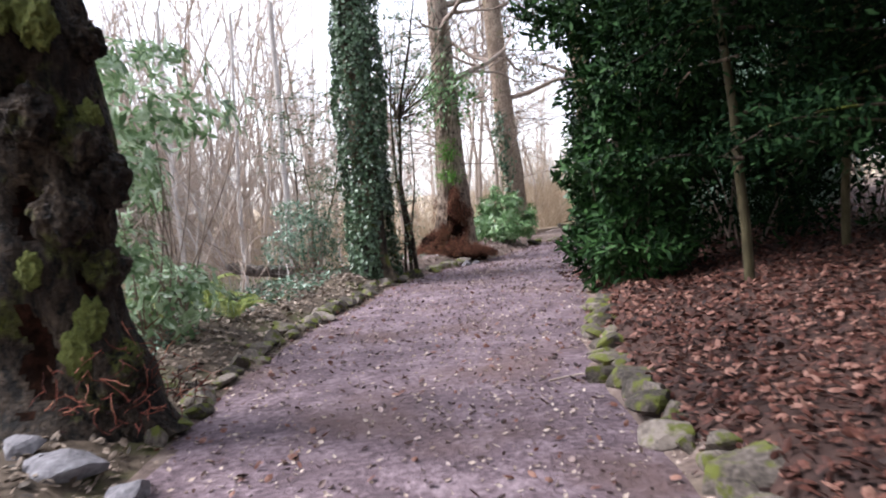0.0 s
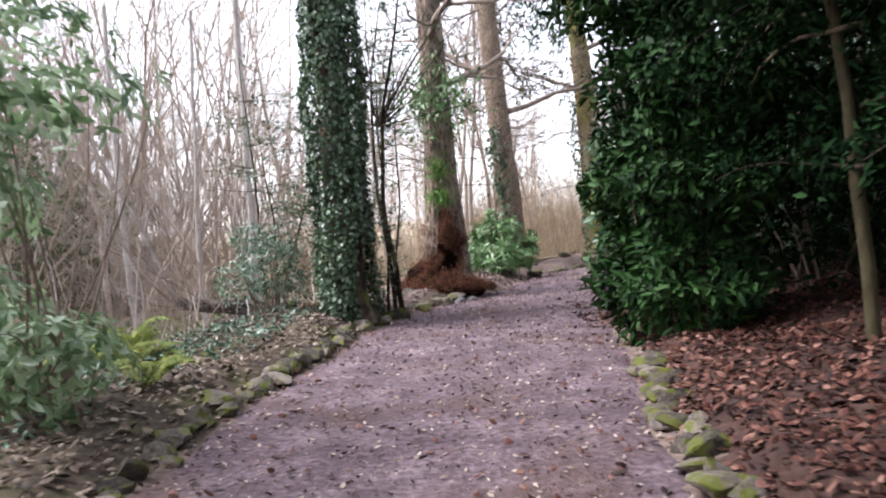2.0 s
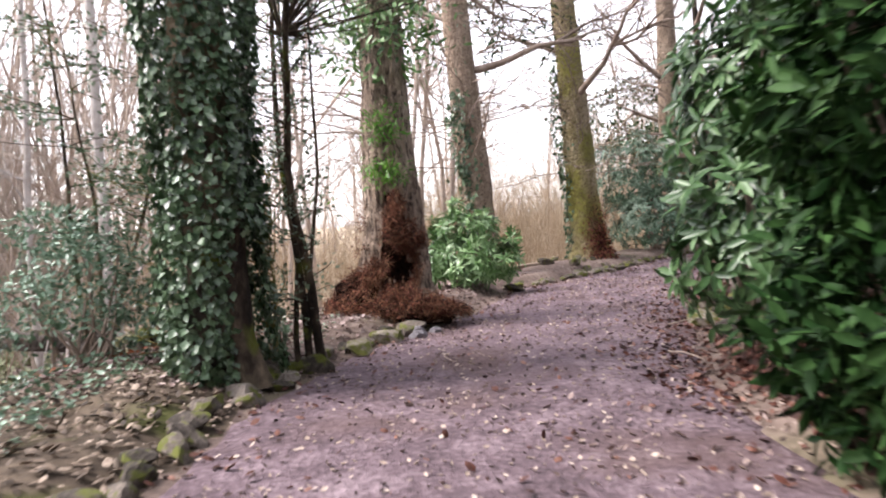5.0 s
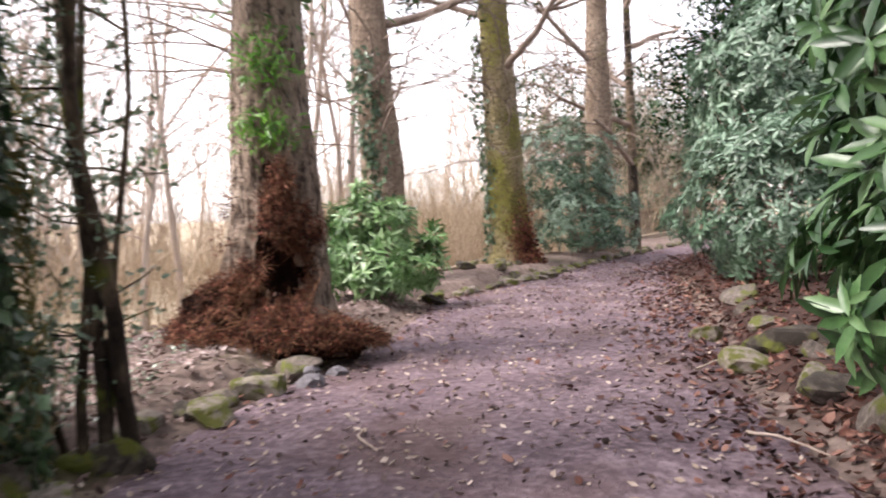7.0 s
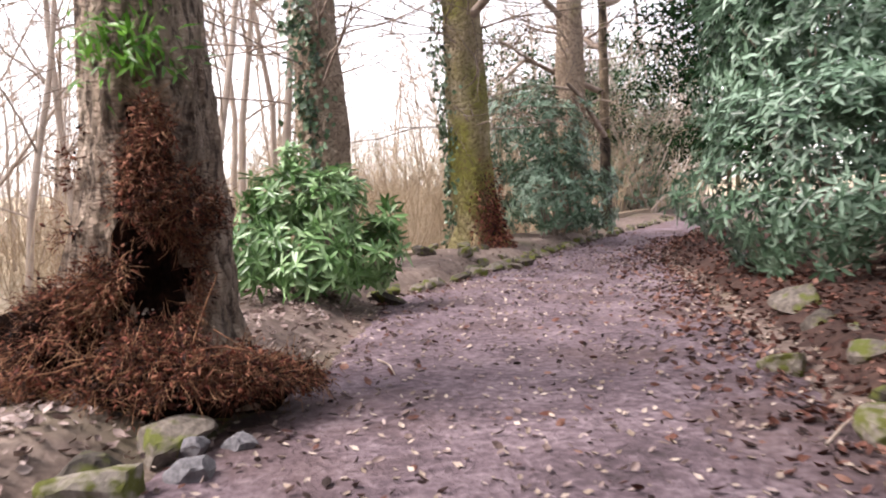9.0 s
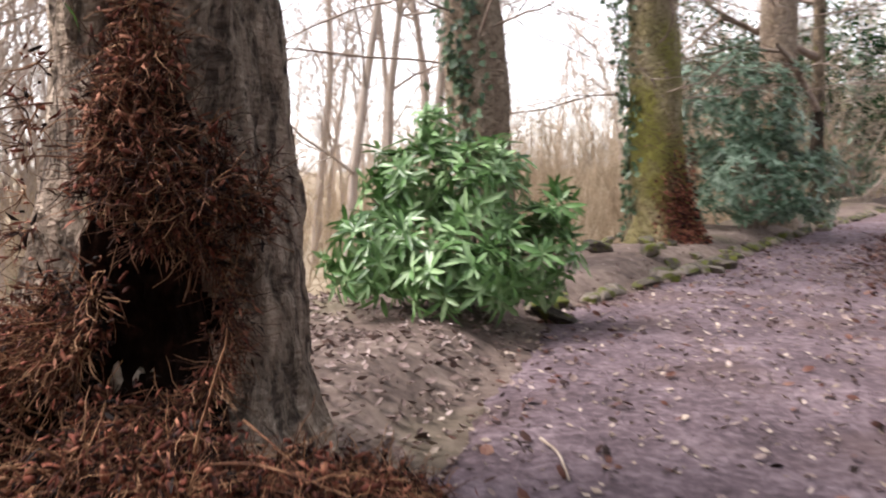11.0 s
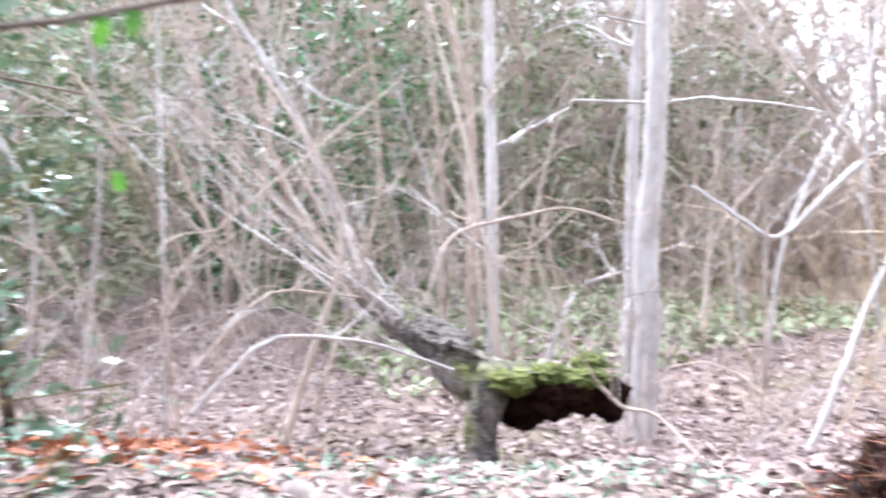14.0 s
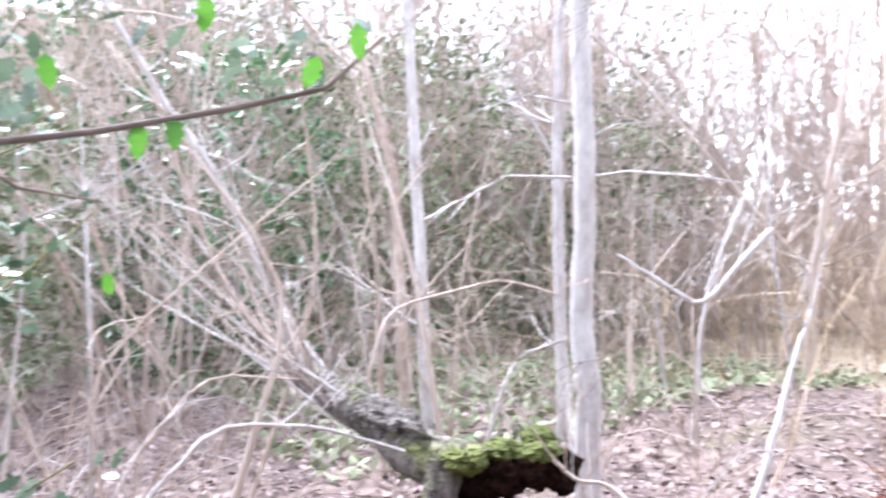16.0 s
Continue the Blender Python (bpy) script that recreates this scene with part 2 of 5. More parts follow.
M_LICHEN = bark_mat("green_plated_bark", [(0.26, 0.2, 0.115), (0.4, 0.32, 0.2), (0.53, 0.44, 0.31)], (0.17, 0.135, 0.06), 7.0, 1.6, moss=((0.26, 0.245, 0.06), 1.0, 0.42, 0.6))
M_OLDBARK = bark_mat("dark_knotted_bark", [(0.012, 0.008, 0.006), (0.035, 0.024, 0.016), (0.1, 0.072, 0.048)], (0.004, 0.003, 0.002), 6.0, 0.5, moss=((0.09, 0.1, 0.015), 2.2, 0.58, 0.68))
M_LOG = bark_mat("fallen_log_bark", [(0.1, 0.085, 0.07), (0.2, 0.17, 0.15), (0.33, 0.29, 0.26)], (0.06, 0.048, 0.04), 8.0, 0.6, moss=((0.16, 0.17, 0.05), 3.0, 0.5, 0.66))

# ---- mesh helpers ----
rng = np.random.default_rng(7)


def np_mesh(name, verts, faces, smooth=False):
    """A mesh from arrays: n x 3 places, m x k corner numbers."""
    me = bpy.data.meshes.new(name)
    verts, faces = np.asarray(verts, np.float32), np.asarray(faces, np.int32)
    m, k = faces.shape
    me.vertices.add(len(verts))
    me.vertices.foreach_set("co", verts.ravel())
    me.loops.add(m * k)
    me.loops.foreach_set("vertex_index", faces.ravel())
    me.polygons.add(m)
    me.polygons.foreach_set("loop_start", np.arange(m, dtype=np.int32) * k)
    me.polygons.foreach_set("loop_total", np.full(m, k, np.int32))
    if smooth:
        me.polygons.foreach_set("use_smooth", np.ones(m, bool))
    me.update(calc_edges=True)
    return me


def thing(name, x, y, z, label, category, group="", kind=""):
    ob = new(name)
    ob.location = (x, y, z)
    ob.empty_display_size = 0.2
    return tagged(ob, label, category, group, kind)


def part(name, me, material, parent=None, label=""):
    """Links mesh data, given in world metres, as one part under a thing."""
    ob = new(name, me)
    if not me.materials:
        me.materials.append(material)
    if parent:
        ob.parent = parent
        ob.matrix_parent_inverse = Matrix.Translation(parent.location).inverted()
    return tagged(ob, label)


def unit(v):
    v = np.asarray(v, float)
    return v / np.maximum(np.linalg.norm(v, axis=-1, keepdims=True), 1e-9)


def leaf_mesh(name, P, D, N, L, W, fold=0.18, droop=0.2):
    """Many folded, drooping leaves: base P, way D, face normal N, length L, width W."""
    n = len(P)
    D = unit(D)
    S = unit(np.cross(D, N) + 1e-6)
    U = np.cross(S, D)
    L, W = L[:, None], W[:, None]
    mid = P + D * L * 0.5 - U * W * fold
    tip = P + D * L - U * L * droop
    left, right = P + D * L * 0.45 + S * W * 0.5 + U * W * 0.06, P + D * L * 0.45 - S * W * 0.5 + U * W * 0.06
    V = np.stack([P, mid, tip, left, right], 1).reshape(-1, 3)
    F = (np.array([[0, 1, 3], [1, 2, 3], [0, 4, 1], [1, 4, 2]])[None] + 5 * np.arange(n)[:, None, None]).reshape(-1, 3)
    return np_mesh(name, V, F)


def broad_leaf_mesh(name, P, D, N, L, W, fold=0.14, droop=0.2):
    """The same with a fuller outline and a curved midrib."""
    n = len(P)
    D = unit(D)
    S = unit(np.cross(D, N) + 1e-6)
    U = np.cross(S, D)
    L, W = L[:, None], W[:, None]
    at = lambda u, w, up: P + D * L * u + S * W * w + U * (W * up - L * droop * u * u)
    V = np.stack([at(0, 0, 0), at(0.3, 0, -fold), at(0.3, 0.42, 0.05), at(0.3, -0.42, 0.05), at(0.68, 0, -fold), at(0.68, 0.4, 0.04), at(0.68, -0.4, 0.04), at(1, 0, 0)], 1).reshape(-1, 3)
    F = np.array([[0, 1, 2], [0, 3, 1], [1, 4, 5], [1, 5, 2], [1, 3, 6], [1, 6, 4], [4, 7, 5], [4, 6, 7]])
    return np_mesh(name, V, (F[None] + 8 * np.arange(n)[:, None, None]).reshape(-1, 3), True)


class Tubes:
    """Tapered round branches gathered into one mesh."""

    def __init__(self, sides=5):
        self.s, self.v, self.f, self.n = sides, [], [], 0

    def add(self, pts, radii):
        pts = np.asarray(pts, float)
        k, s = len(pts), self.s
        t = unit(np.gradient(pts, axis=0))
        ref = np.array([0.31, 0.77, 0.55]) if abs(t[0] @ [0.31, 0.77, 0.55]) < 0.9 else np.array([1.0, 0, 0])
        a = unit(np.cross(t, ref))
        b = np.cross(t, a)
        ang = np.linspace(0, 2 * np.pi, s, endpoint=False)
        ring = pts[:, None] + np.asarray(radii)[:, None, None] * (np.cos(ang)[None, :, None] * a[:, None] + np.sin(ang)[None, :, None] * b[:, None])
        i, j = np.meshgrid(np.arange(k - 1), np.arange(s), indexing="ij")
        q = np.stack([i * s + j, i * s + (j + 1) % s, (i + 1) * s + (j + 1) % s, (i + 1) * s + j], -1).reshape(-1, 4)
        self.v.append(ring.reshape(-1, 3)), self.f.append(q + self.n)
        self.n += k * s

    def mesh(self, name, smooth=True):
        return np_mesh(name, np.concatenate(self.v), np.concatenate(self.f), smooth)


def wander(start, way, length, steps, bend=0.15, lift=0.0, gen=None):
    gen = gen or rng
    pts, d = [np.array(start, float)], unit(way)
    for _ in range(steps):
        d = unit(d + gen.normal(0, bend, 3) + (0, 0, lift))
        pts.append(pts[-1] + d * length / steps)
    return np.array(pts)


def grow(tubes, start, way, length, radius, depth, gen, bend=0.14, lift=0.04, kids=(3, 5), spread=0.8, shrink=0.6, tips=None, steps=6):
    """A bare limb with its twigs; tips, if given, gathers the ends."""
    pts = wander(start, way, length, steps, bend, lift, gen)
    tubes.add(pts, np.linspace(radius, radius * (0.45 if depth else 0.2), steps + 1))
    if tips is not None:
        tips.append((pts[-1], unit(pts[-1] - pts[-2])))
    if depth <= 0:
        return
    for _ in range(int(gen.integers(*kids))):
        i = int(gen.integers(max(1, steps // 3), steps + 1))
        d = unit(unit(pts[i] - pts[i - 1]) + gen.normal(0, spread, 3) * (1, 1, 0.7))
        grow(tubes, pts[i], d, length * shrink * gen.uniform(0.7, 1.2), radius * 0.45, depth - 1, gen, bend, lift, kids, spread, shrink, tips, max(3, steps - 1))


def trunk_mesh(name, pts, radii, sides=36, rings=60, lump=0.06, ridge=0.02, ridges=14, flare=(), hollows=(), seed=0):
    """A trunk along pts with lumps, bark ridges, root flares (angle, reach, height, width) and hollows (angle, height, wide, high, deep)."""
    pts, radii = np.asarray(pts, float), np.asarray(radii, float)
    s = np.linspace(0, len(pts) - 1, rings)
    C = np.stack([np.interp(s, np.arange(len(pts)), pts[:, i]) for i in range(3)], 1)
    R = np.interp(s, np.arange(len(radii)), radii)
    ang = np.linspace(0, 2 * np.pi, sides, endpoint=False)
    V, deepest = np.zeros((rings, sides, 3)), np.zeros((rings, sides))
    for i in range(rings):
        up = C[i, 2] - C[0, 2]
        for j, a in enumerate(ang):
            ca, sa = math.cos(a), math.sin(a)
            r = R[i] * (1 + lump * 2 * noise.noise((ca * 1.3 + seed, sa * 1.3, up * 1.1)) + lump * noise.noise((ca * 3 + seed, sa * 3, up * 3)))
            r += R[i] * ridge * math.sin(ridges * a + 3 * noise.noise((ca, sa + seed, up * 0.8)))
            if sides > 60:
                r += 0.018 * noise.noise((ca * 9 + seed, sa * 9, up * 3.5)) - 0.05 * max(0.0, 0.16 - abs(noise.noise((ca * 13, sa * 13 + seed, up * 1.5)))) + 0.014 * noise.noise((ca * 22, sa * 22 + seed, up * 9)) - 0.012 * max(0, noise.noise((ca * 7, sa * 7, up * 26 + seed)) - 0.25)
            for fa, reach, high, wide in flare:
                d = (a - fa + math.pi) % (2 * math.pi) - math.pi
                r += reach * math.exp(-(d / wide) ** 2) * math.exp(-max(0.0, up) / high)
            for ha, hz, wide, high, deep in hollows:
                d = (a - ha + math.pi) % (2 * math.pi) - math.pi
                w = math.exp(-(d / wide) ** 2 - ((up - hz) / high) ** 2)
                r -= deep * w
                deepest[i, j] = max(deepest[i, j], w)
            V[i, j] = C[i] + np.array((ca, sa, 0)) * r
    i, j = np.meshgrid(np.arange(rings - 1), np.arange(sides), indexing="ij")
    F = np.stack([i * sides + j, i * sides + (j + 1) % sides, (i + 1) * sides + (j + 1) % sides, (i + 1) * sides + j], -1).reshape(-1, 4)
    me = np_mesh(name, V.reshape(-1, 3), F, True)
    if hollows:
        # Faces in hollows take slot two, near-black: recess shade put into colour.
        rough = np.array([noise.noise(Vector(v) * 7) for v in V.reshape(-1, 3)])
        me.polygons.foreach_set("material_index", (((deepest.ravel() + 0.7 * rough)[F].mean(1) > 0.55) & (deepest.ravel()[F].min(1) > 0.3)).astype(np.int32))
    return me


# ---- ground and path ----
LEFT_Y = [-20, 6, 9, 11, 13, 14.7, 16.3, 18.8, 21.0, 22.2, 23.5, 25.2, 26.9, 28.4, 30.1, 33.5, 37.9, 46, 60]
LEFT_X = [-1.9, -2.0, -2.15, -2.2, -2.1, -1.85, -1.5, -1.1, -0.3, 0.45, 1.2, 1.9, 2.5, 4.0, 5.6, 8.4, 12.6, 20, 33]
RIGHT_Y = [-20, 8, 10, 12.2, 15, 17, 18.1, 20.3, 21.85, 24.6, 30, 33, 40, 48, 60]
RIGHT_X = [1.25, 1.25, 1.23, 1.42, 2.0, 2.3, 2.5, 3.3, 4.1, 5.5, 8.2, 10.5, 17, 24.5, 36]


def left_edge(y):
    return np.interp(y, LEFT_Y, LEFT_X)


def right_edge(y):
    return np.interp(y, RIGHT_Y, RIGHT_X)


def smooth(a, b, v):
    t = np.clip((v - a) / (b - a), 0, 1)
    return t * t * (3 - 2 * t)


def wave(x, y, s, k=0.0):
    return (np.sin(x * 1.3 * s + 2.1 * np.sin(y * 0.9 * s + k)) + np.sin(y * 1.1 * s + 1.7 * np.sin(x * 1.15 * s + 1.3 + k))) * 0.5


def height(x, y):
    x, y = np.asarray(x, float), np.asarray(y, float)
    dl, dr = left_edge(y) - x, x - right_edge(y)
    bank = 0.2 * smooth(0.0, 0.6, dl) - 1.05 * smooth(1.6, 6.0, dl) * smooth(12, 20, y) - 0.5 * smooth(3, 9, dl) * (1 - smooth(12, 20, y))
    bank = bank - 0.4 * smooth(8, 30, dl) + 15.0 * smooth(13, 48, -x) * smooth(70, 32, y)
    side = 0.2 * smooth(0.0, 0.5, dr) + 0.5 * smooth(0.6, 5.0, dr) + 1.0 * smooth(6, 30, dr)
    z = np.where(dl > 0, bank, np.where(dr > 0, side, 0.0))
    off = smooth(0.1, 1.0, np.maximum(dl, dr))
    return z + off * (0.05 * wave(x, y, 1.0) + 0.03 * wave(x, y, 2.7, 1.0)) + 0.012 * wave(x, y, 1.6, 2.0)


def grid_mesh(name, X, Y, Z):
    a, b = X.shape
    i, j = np.meshgrid(np.arange(a - 1), np.arange(b - 1), indexing="ij")
    F = np.stack([i * b + j, (i + 1) * b + j, (i + 1) * b + j + 1, i * b + j + 1], -1).reshape(-1, 4)
    return np_mesh(name, np.stack([X, Y, Z], -1).reshape(-1, 3), F, True)


def spaced(lo, hi, fine, far):
    near = np.arange(lo, hi + 1e-6, fine)
    out = np.cumsum(fine * 1.25 ** np.arange(1, 40))
    out = out[out < far]
    return np.concatenate([lo - out[::-1], near, hi + out])


gx, gy = spaced(-9, 11, 0.12, 3000), spaced(3, 36, 0.12, 3000)
GX, GY = np.meshgrid(gx, gy, indexing="ij")
GZ = height(GX, GY)
inside = (left_edge(GY) + 0.12 < GX) & (GX < right_edge(GY) - 0.12)
soil = grid_mesh("ground", GX, GY, GZ - 0.06 * inside)
soil.materials.append(M_GROUND), soil.materials.append(M_STRAW), soil.materials.append(M_SHADEHUMUS), soil.materials.append(M_BANKSOIL)
away = ((left_edge(GY) - GX > 7) & (GY > 31)) | ((left_edge(GY) - GX > 12) & (GY > 27)) | (np.hypot(GX, GY - 20) > 55)
# Dark humus right of the path also paints the shadow under the bushes.
soil.polygons.foreach_set("material_index", (away + 2 * ((GX > right_edge(GY) + 0.1) & (GY < 32) & ~away) + 3 * ((GX < left_edge(GY) - 0.05) & (GX > left_edge(GY) - 5 - 1.2 * wave(GX, GY, 0.8) - 0.5 * wave(GX, GY, 3.1, 1.0)) & (GY < 20) & ~away))[:-1, :-1].ravel().astype(np.int32))
tagged(part("ground", soil, M_GROUND), "bare brown woodland soil with leaf mould and patches of moss", "ground", kind="structure")
py, pu = np.arange(-6, 58, 0.1), np.linspace(0, 1, 34)
PY, PU = np.meshgrid(py, pu, indexing="ij")
edge_wave = (0.1 + 0.12 * smooth(20, 24, PY)) * wave(PY, PU * 9, 2.3)
PX = left_edge(PY) - 0.1 + (right_edge(PY) - left_edge(PY) + 0.2) * PU + edge_wave * (np.abs(PU - 0.5) > 0.45)
PZ = 0.012 * wave(PX, PY, 1.6, 2.0) + 0.008 * wave(PX, PY, 4.3) + 0.012 - 0.06 * (np.abs(PU - 0.5) * 2) ** 14
tagged(part("path", grid_mesh("path", PX, PY, PZ), M_PATH), "trodden purple-brown earth footpath strewn with dead leaves", "path", kind="structure")


def scatter(n, x0, x1, y0, y1, keep, gen):
    """Random places on the ground inside a stretch, where keep(x, y) gives a chance."""
    x, y = gen.uniform(x0, x1, n), gen.uniform(y0, y1, n)
    ok = gen.random(n) < keep(x, y)
    x, y = x[ok], y[ok]
    return np.stack([x, y, height(x, y)], 1)


def litter(name, P, size, material, label, gen, tilt=0.5, maker=leaf_mesh):
    n = len(P)
    a = gen.uniform(0, 2 * np.pi, n)
    D = np.stack([np.cos(a), np.sin(a), gen.normal(0.12, tilt * 0.5, n)], 1)
    N = np.stack([gen.normal(0, tilt, n), gen.normal(0, tilt, n), np.ones(n)], 1)
    L = size * gen.uniform(0.5, 1.3, n)
    me = maker(name, P + np.array([0, 0, 0.022]) + unit(D) * (-L[:, None] * 0.5) * (1, 1, 0), D, N, L, L * gen.uniform(0.4, 0.75, n), fold=gen.choice([-0.2, 0.25]), droop=-0.1)
    return tagged(part(name, me, material), label, "leaves", kind="stuff")


g = np.random.default_rng(11)
bed = scatter(40000, 1.0, 9, 3, 20, lambda x, y: (x > right_edge(y) + 0.1) * np.exp(-np.maximum(0, x - right_edge(y) - 2.5) * 0.35), g)
litter("leaf_litter", bed, 0.085, M_LITTER, "red-brown fallen leaves covering the raised bed", g, maker=broad_leaf_mesh)
bank = scatter(34000, -10, 2, 4, 19, lambda x, y: (x < left_edge(y) - 0.05) * np.exp(-np.maximum(0, left_edge(y) - x - 2) * 0.12), g)
litter("leaf_litter", bank, 0.08, M_LITTER3, "damp brown dead leaves on the bank", g, maker=broad_leaf_mesh)
bank = scatter(24000, -10, 2, 18.5, 32, lambda x, y: (x < left_edge(y) - 0.05) * np.exp(-np.maximum(0, left_edge(y) - x - 2) * 0.12), g)
litter("leaf_litter", bank, 0.065, M_LITTER2, "brown and tan dead leaves on the bank", g, maker=broad_leaf_mesh)
onpath = scatter(17000, -2.4, 12, 3, 36, lambda x, y: ((x > left_edge(y)) & (x < right_edge(y))) * (0.22 + 0.78 * np.exp(-np.minimum(x - left_edge(y), right_edge(y) - x) * 1.6)), g)
litter("leaf_litter", onpath, 0.07, M_LITTER, "dead leaves scattered on the footpath", g, maker=broad_leaf_mesh)

g = np.random.default_rng(14)
tan = scatter(9000, -2.4, 10, 3, 34, lambda x, y: ((x > left_edge(y)) & (x < right_edge(y))) * (0.15 + 0.85 * (wave(x, y, 1.4, 3.0) > 0.0)) * (0.35 + 0.65 * smooth(-0.6, 0.9, x)), g)
litter("leaf_litter", tan, 0.062, M_LITTER2, "tan dead leaves drifted over the footpath", g, maker=broad_leaf_mesh)
g = np.random.default_rng(12)
clods = scatter(8000, -2.4, 9, 4, 34, lambda x, y: ((x > left_edge(y) - 0.2) & (x < right_edge(y) + 0.2)) * 0.8, g)
litter("leaf_mould", clods, 0.045, M_GROUND2, "dark crumbs of leaf mould trodden into the path", g, 0.6)
clods = scatter(14000, -2.4, 9, 4, 32, lambda x, y: ((x > left_edge(y) - 0.2) & (x < right_edge(y) + 0.2)) * 1.0, g)
litter("wood_chips", clods, 0.048, M_DEADTWIG, "pale wood chips and leaf scraps trodden into the path", g, 0.3)
far_bed = scatter(26000, 2.0, 12, 17, 34, lambda x, y: smooth(-1.3, 0.1, x - right_edge(y)) * np.exp(-np.maximum(0, x - right_edge(y) - 1) * 0.6), g)
litter("leaf_litter", far_bed, 0.08, M_LITTER, "red-brown dead leaves under the rhododendrons", g)
west = scatter(26000, -14, 0.5, 19.5, 33, lambda x, y: (x < left_edge(y) - 0.6) * np.exp(-np.maximum(0, left_edge(y) - x - 5) * 0.12), g)
litter("leaf_litter", west, 0.09, M_LITTER2, "pale brown dead leaves on the wooded slope", g)
red = scatter(5200, -6.4, -1.6, 19.4, 22.6, lambda x, y: np.exp(-((x + 3.8) / 1.3) ** 2 - ((y - 21.1) / 0.8) ** 2), g)
litter("leaf_litter", red + np.array([0, 0, 0.02]), 0.09, M_RUST, "rust-orange fallen leaves heaped on the slope", g)
cover = scatter(12000, -6.5, -1.2, 8, 21, lambda x, y: (x < left_edge(y) - 0.9) * (0.35 + 0.65 * (wave(x, y, 1.1) > 0.1)) * np.exp(-np.maximum(0, left_edge(y) - x - 3) * 0.4), g)
litter("ground_ivy", cover + np.array([0, 0, 0.05]) * g.uniform(0, 2.2, (len(cover), 1)), 0.075, M_BLUELEAF, "low grey-green ivy covering the bank", g, 0.7)

verge = scatter(9000, -1.5, 9, 20.5, 35, lambda x, y: np.exp(-((x - left_edge(y) + 0.15) / 0.5) ** 2), g)
litter("leaf_litter", verge, 0.055, M_LITTER2, "dead leaves and twigs along the path edge below the trees", g)

green = scatter(900, -2.6, -0.5, 20.2, 23.4, lambda x, y: (x < left_edge(y) - 0.25) * 1.0, g)
litter("ground_ivy", green + np.array([0, 0, 0.03]), 0.045, M_HOLLY, "low green ivy leaves among the litter above the slope", g, 0.7)
grass = scatter(14000, -17, -5.5, 23.5, 38, lambda x, y: (x < left_edge(y) - 7) * (wave(x, y, 0.5, 2.0) > -0.1) * 1.0, g)
litter("grass", grass + np.array([0, 0, 0.04]), 0.16, M_GRASS, "patches of short pale green grass on the slope", g, 1.4)

# ---- stones ----
def rock_mesh(name, seed, flat=0.7):
    """A chipped stone: a ball cut by random planes, then roughened."""
    bm = bmesh.new()
    bmesh.ops.create_icosphere(bm, subdivisions=3, radius=0.62)
    gen = np.random.default_rng(int(seed * 13) + 5)
    cuts = [(Vector(unit(gen.normal(0, 1, 3))), gen.uniform(0.27, 0.45)) for _ in range(13)] + [(Vector((0, 0, 1)), 0.36)]
    for v in bm.verts:
        for way, far in cuts:
            over = v.co.dot(way) - far
            if over > 0:
                v.co -= way * over * 0.92
        p = v.co * 3 + Vector((seed * 3.7, seed, 0))
        v.co += v.co.normalized() * (0.05 * noise.noise(p) + 0.025 * noise.noise(p * 3))
        v.co.z *= flat
    me = bpy.data.meshes.new(name)
    bm.to_mesh(me)
    bm.free()
    me.polygons.foreach_set("use_smooth", [False] * len(me.polygons))
    me.materials.append(M_STONE)
    return me


ROCKS = [rock_mesh("stone", i + 1) for i in range(10)]


def stone_row(label, edge, y0, y1, step, size, off, gen, sink=0.3):
    row = thing("stone_edging", float(edge((y0 + y1) / 2)), (y0 + y1) / 2, 0, label, "edging")
    y = y0
    while y < y1:
        w = size * gen.uniform(0.6, 1.2)
        x = float(edge(y)) + off + gen.normal(0, 0.07)
        st = new("stone", ROCKS[int(gen.integers(10))])
        st.location = (x, y, float(height(x, y)) * 0.5 + w * (0.5 - sink) * 0.9)
        st.scale = (w * gen.uniform(0.8, 1.2), w * gen.uniform(0.9, 1.5), w * gen.uniform(0.85, 1.3))
        st.rotation_euler = (gen.normal(0, 0.2), gen.normal(0, 0.2), gen.uniform(0, 6.28))
        st.parent = row
        st.location -= row.location
        y += step * w / size * gen.uniform(0.8, 1.3)


g = np.random.default_rng(3)
stone_row("rough mossy stones edging the raised leaf bed", right_edge, 5.5, 14.5, 0.22, 0.28, 0.12, g)
stone_row("scattered mossy stones edging the rhododendron bed", right_edge, 17.5, 24, 0.75, 0.4, 0.45, g)
stone_row("low mossy stones along the bank of the path", left_edge, 9.5, 19.5, 0.26, 0.27, -0.1, g)
stone_row("mossy stones below the stump roots", left_edge, 19.5, 22.6, 0.4, 0.34, -0.15, g)
stone_row("small stones along the path edge by the far trees", left_edge, 26.5, 42, 0.3, 0.26, 0.0, g)


def boulder(x, y, w, label, material=None):
    me = rock_mesh("boulder", abs(x * 7 + y), 0.75)
    me.materials.clear()
    ob = part("boulder", me, material or M_PALESTONE)
    ob.scale = (w, w * 0.8, w * 0.8)
    ob.location = (x, y, float(height(x, y)) + w * 0.16)
    ob.rotation_euler = (0.1, 0.2, x * 5)
    tagged(ob, label, "stone")


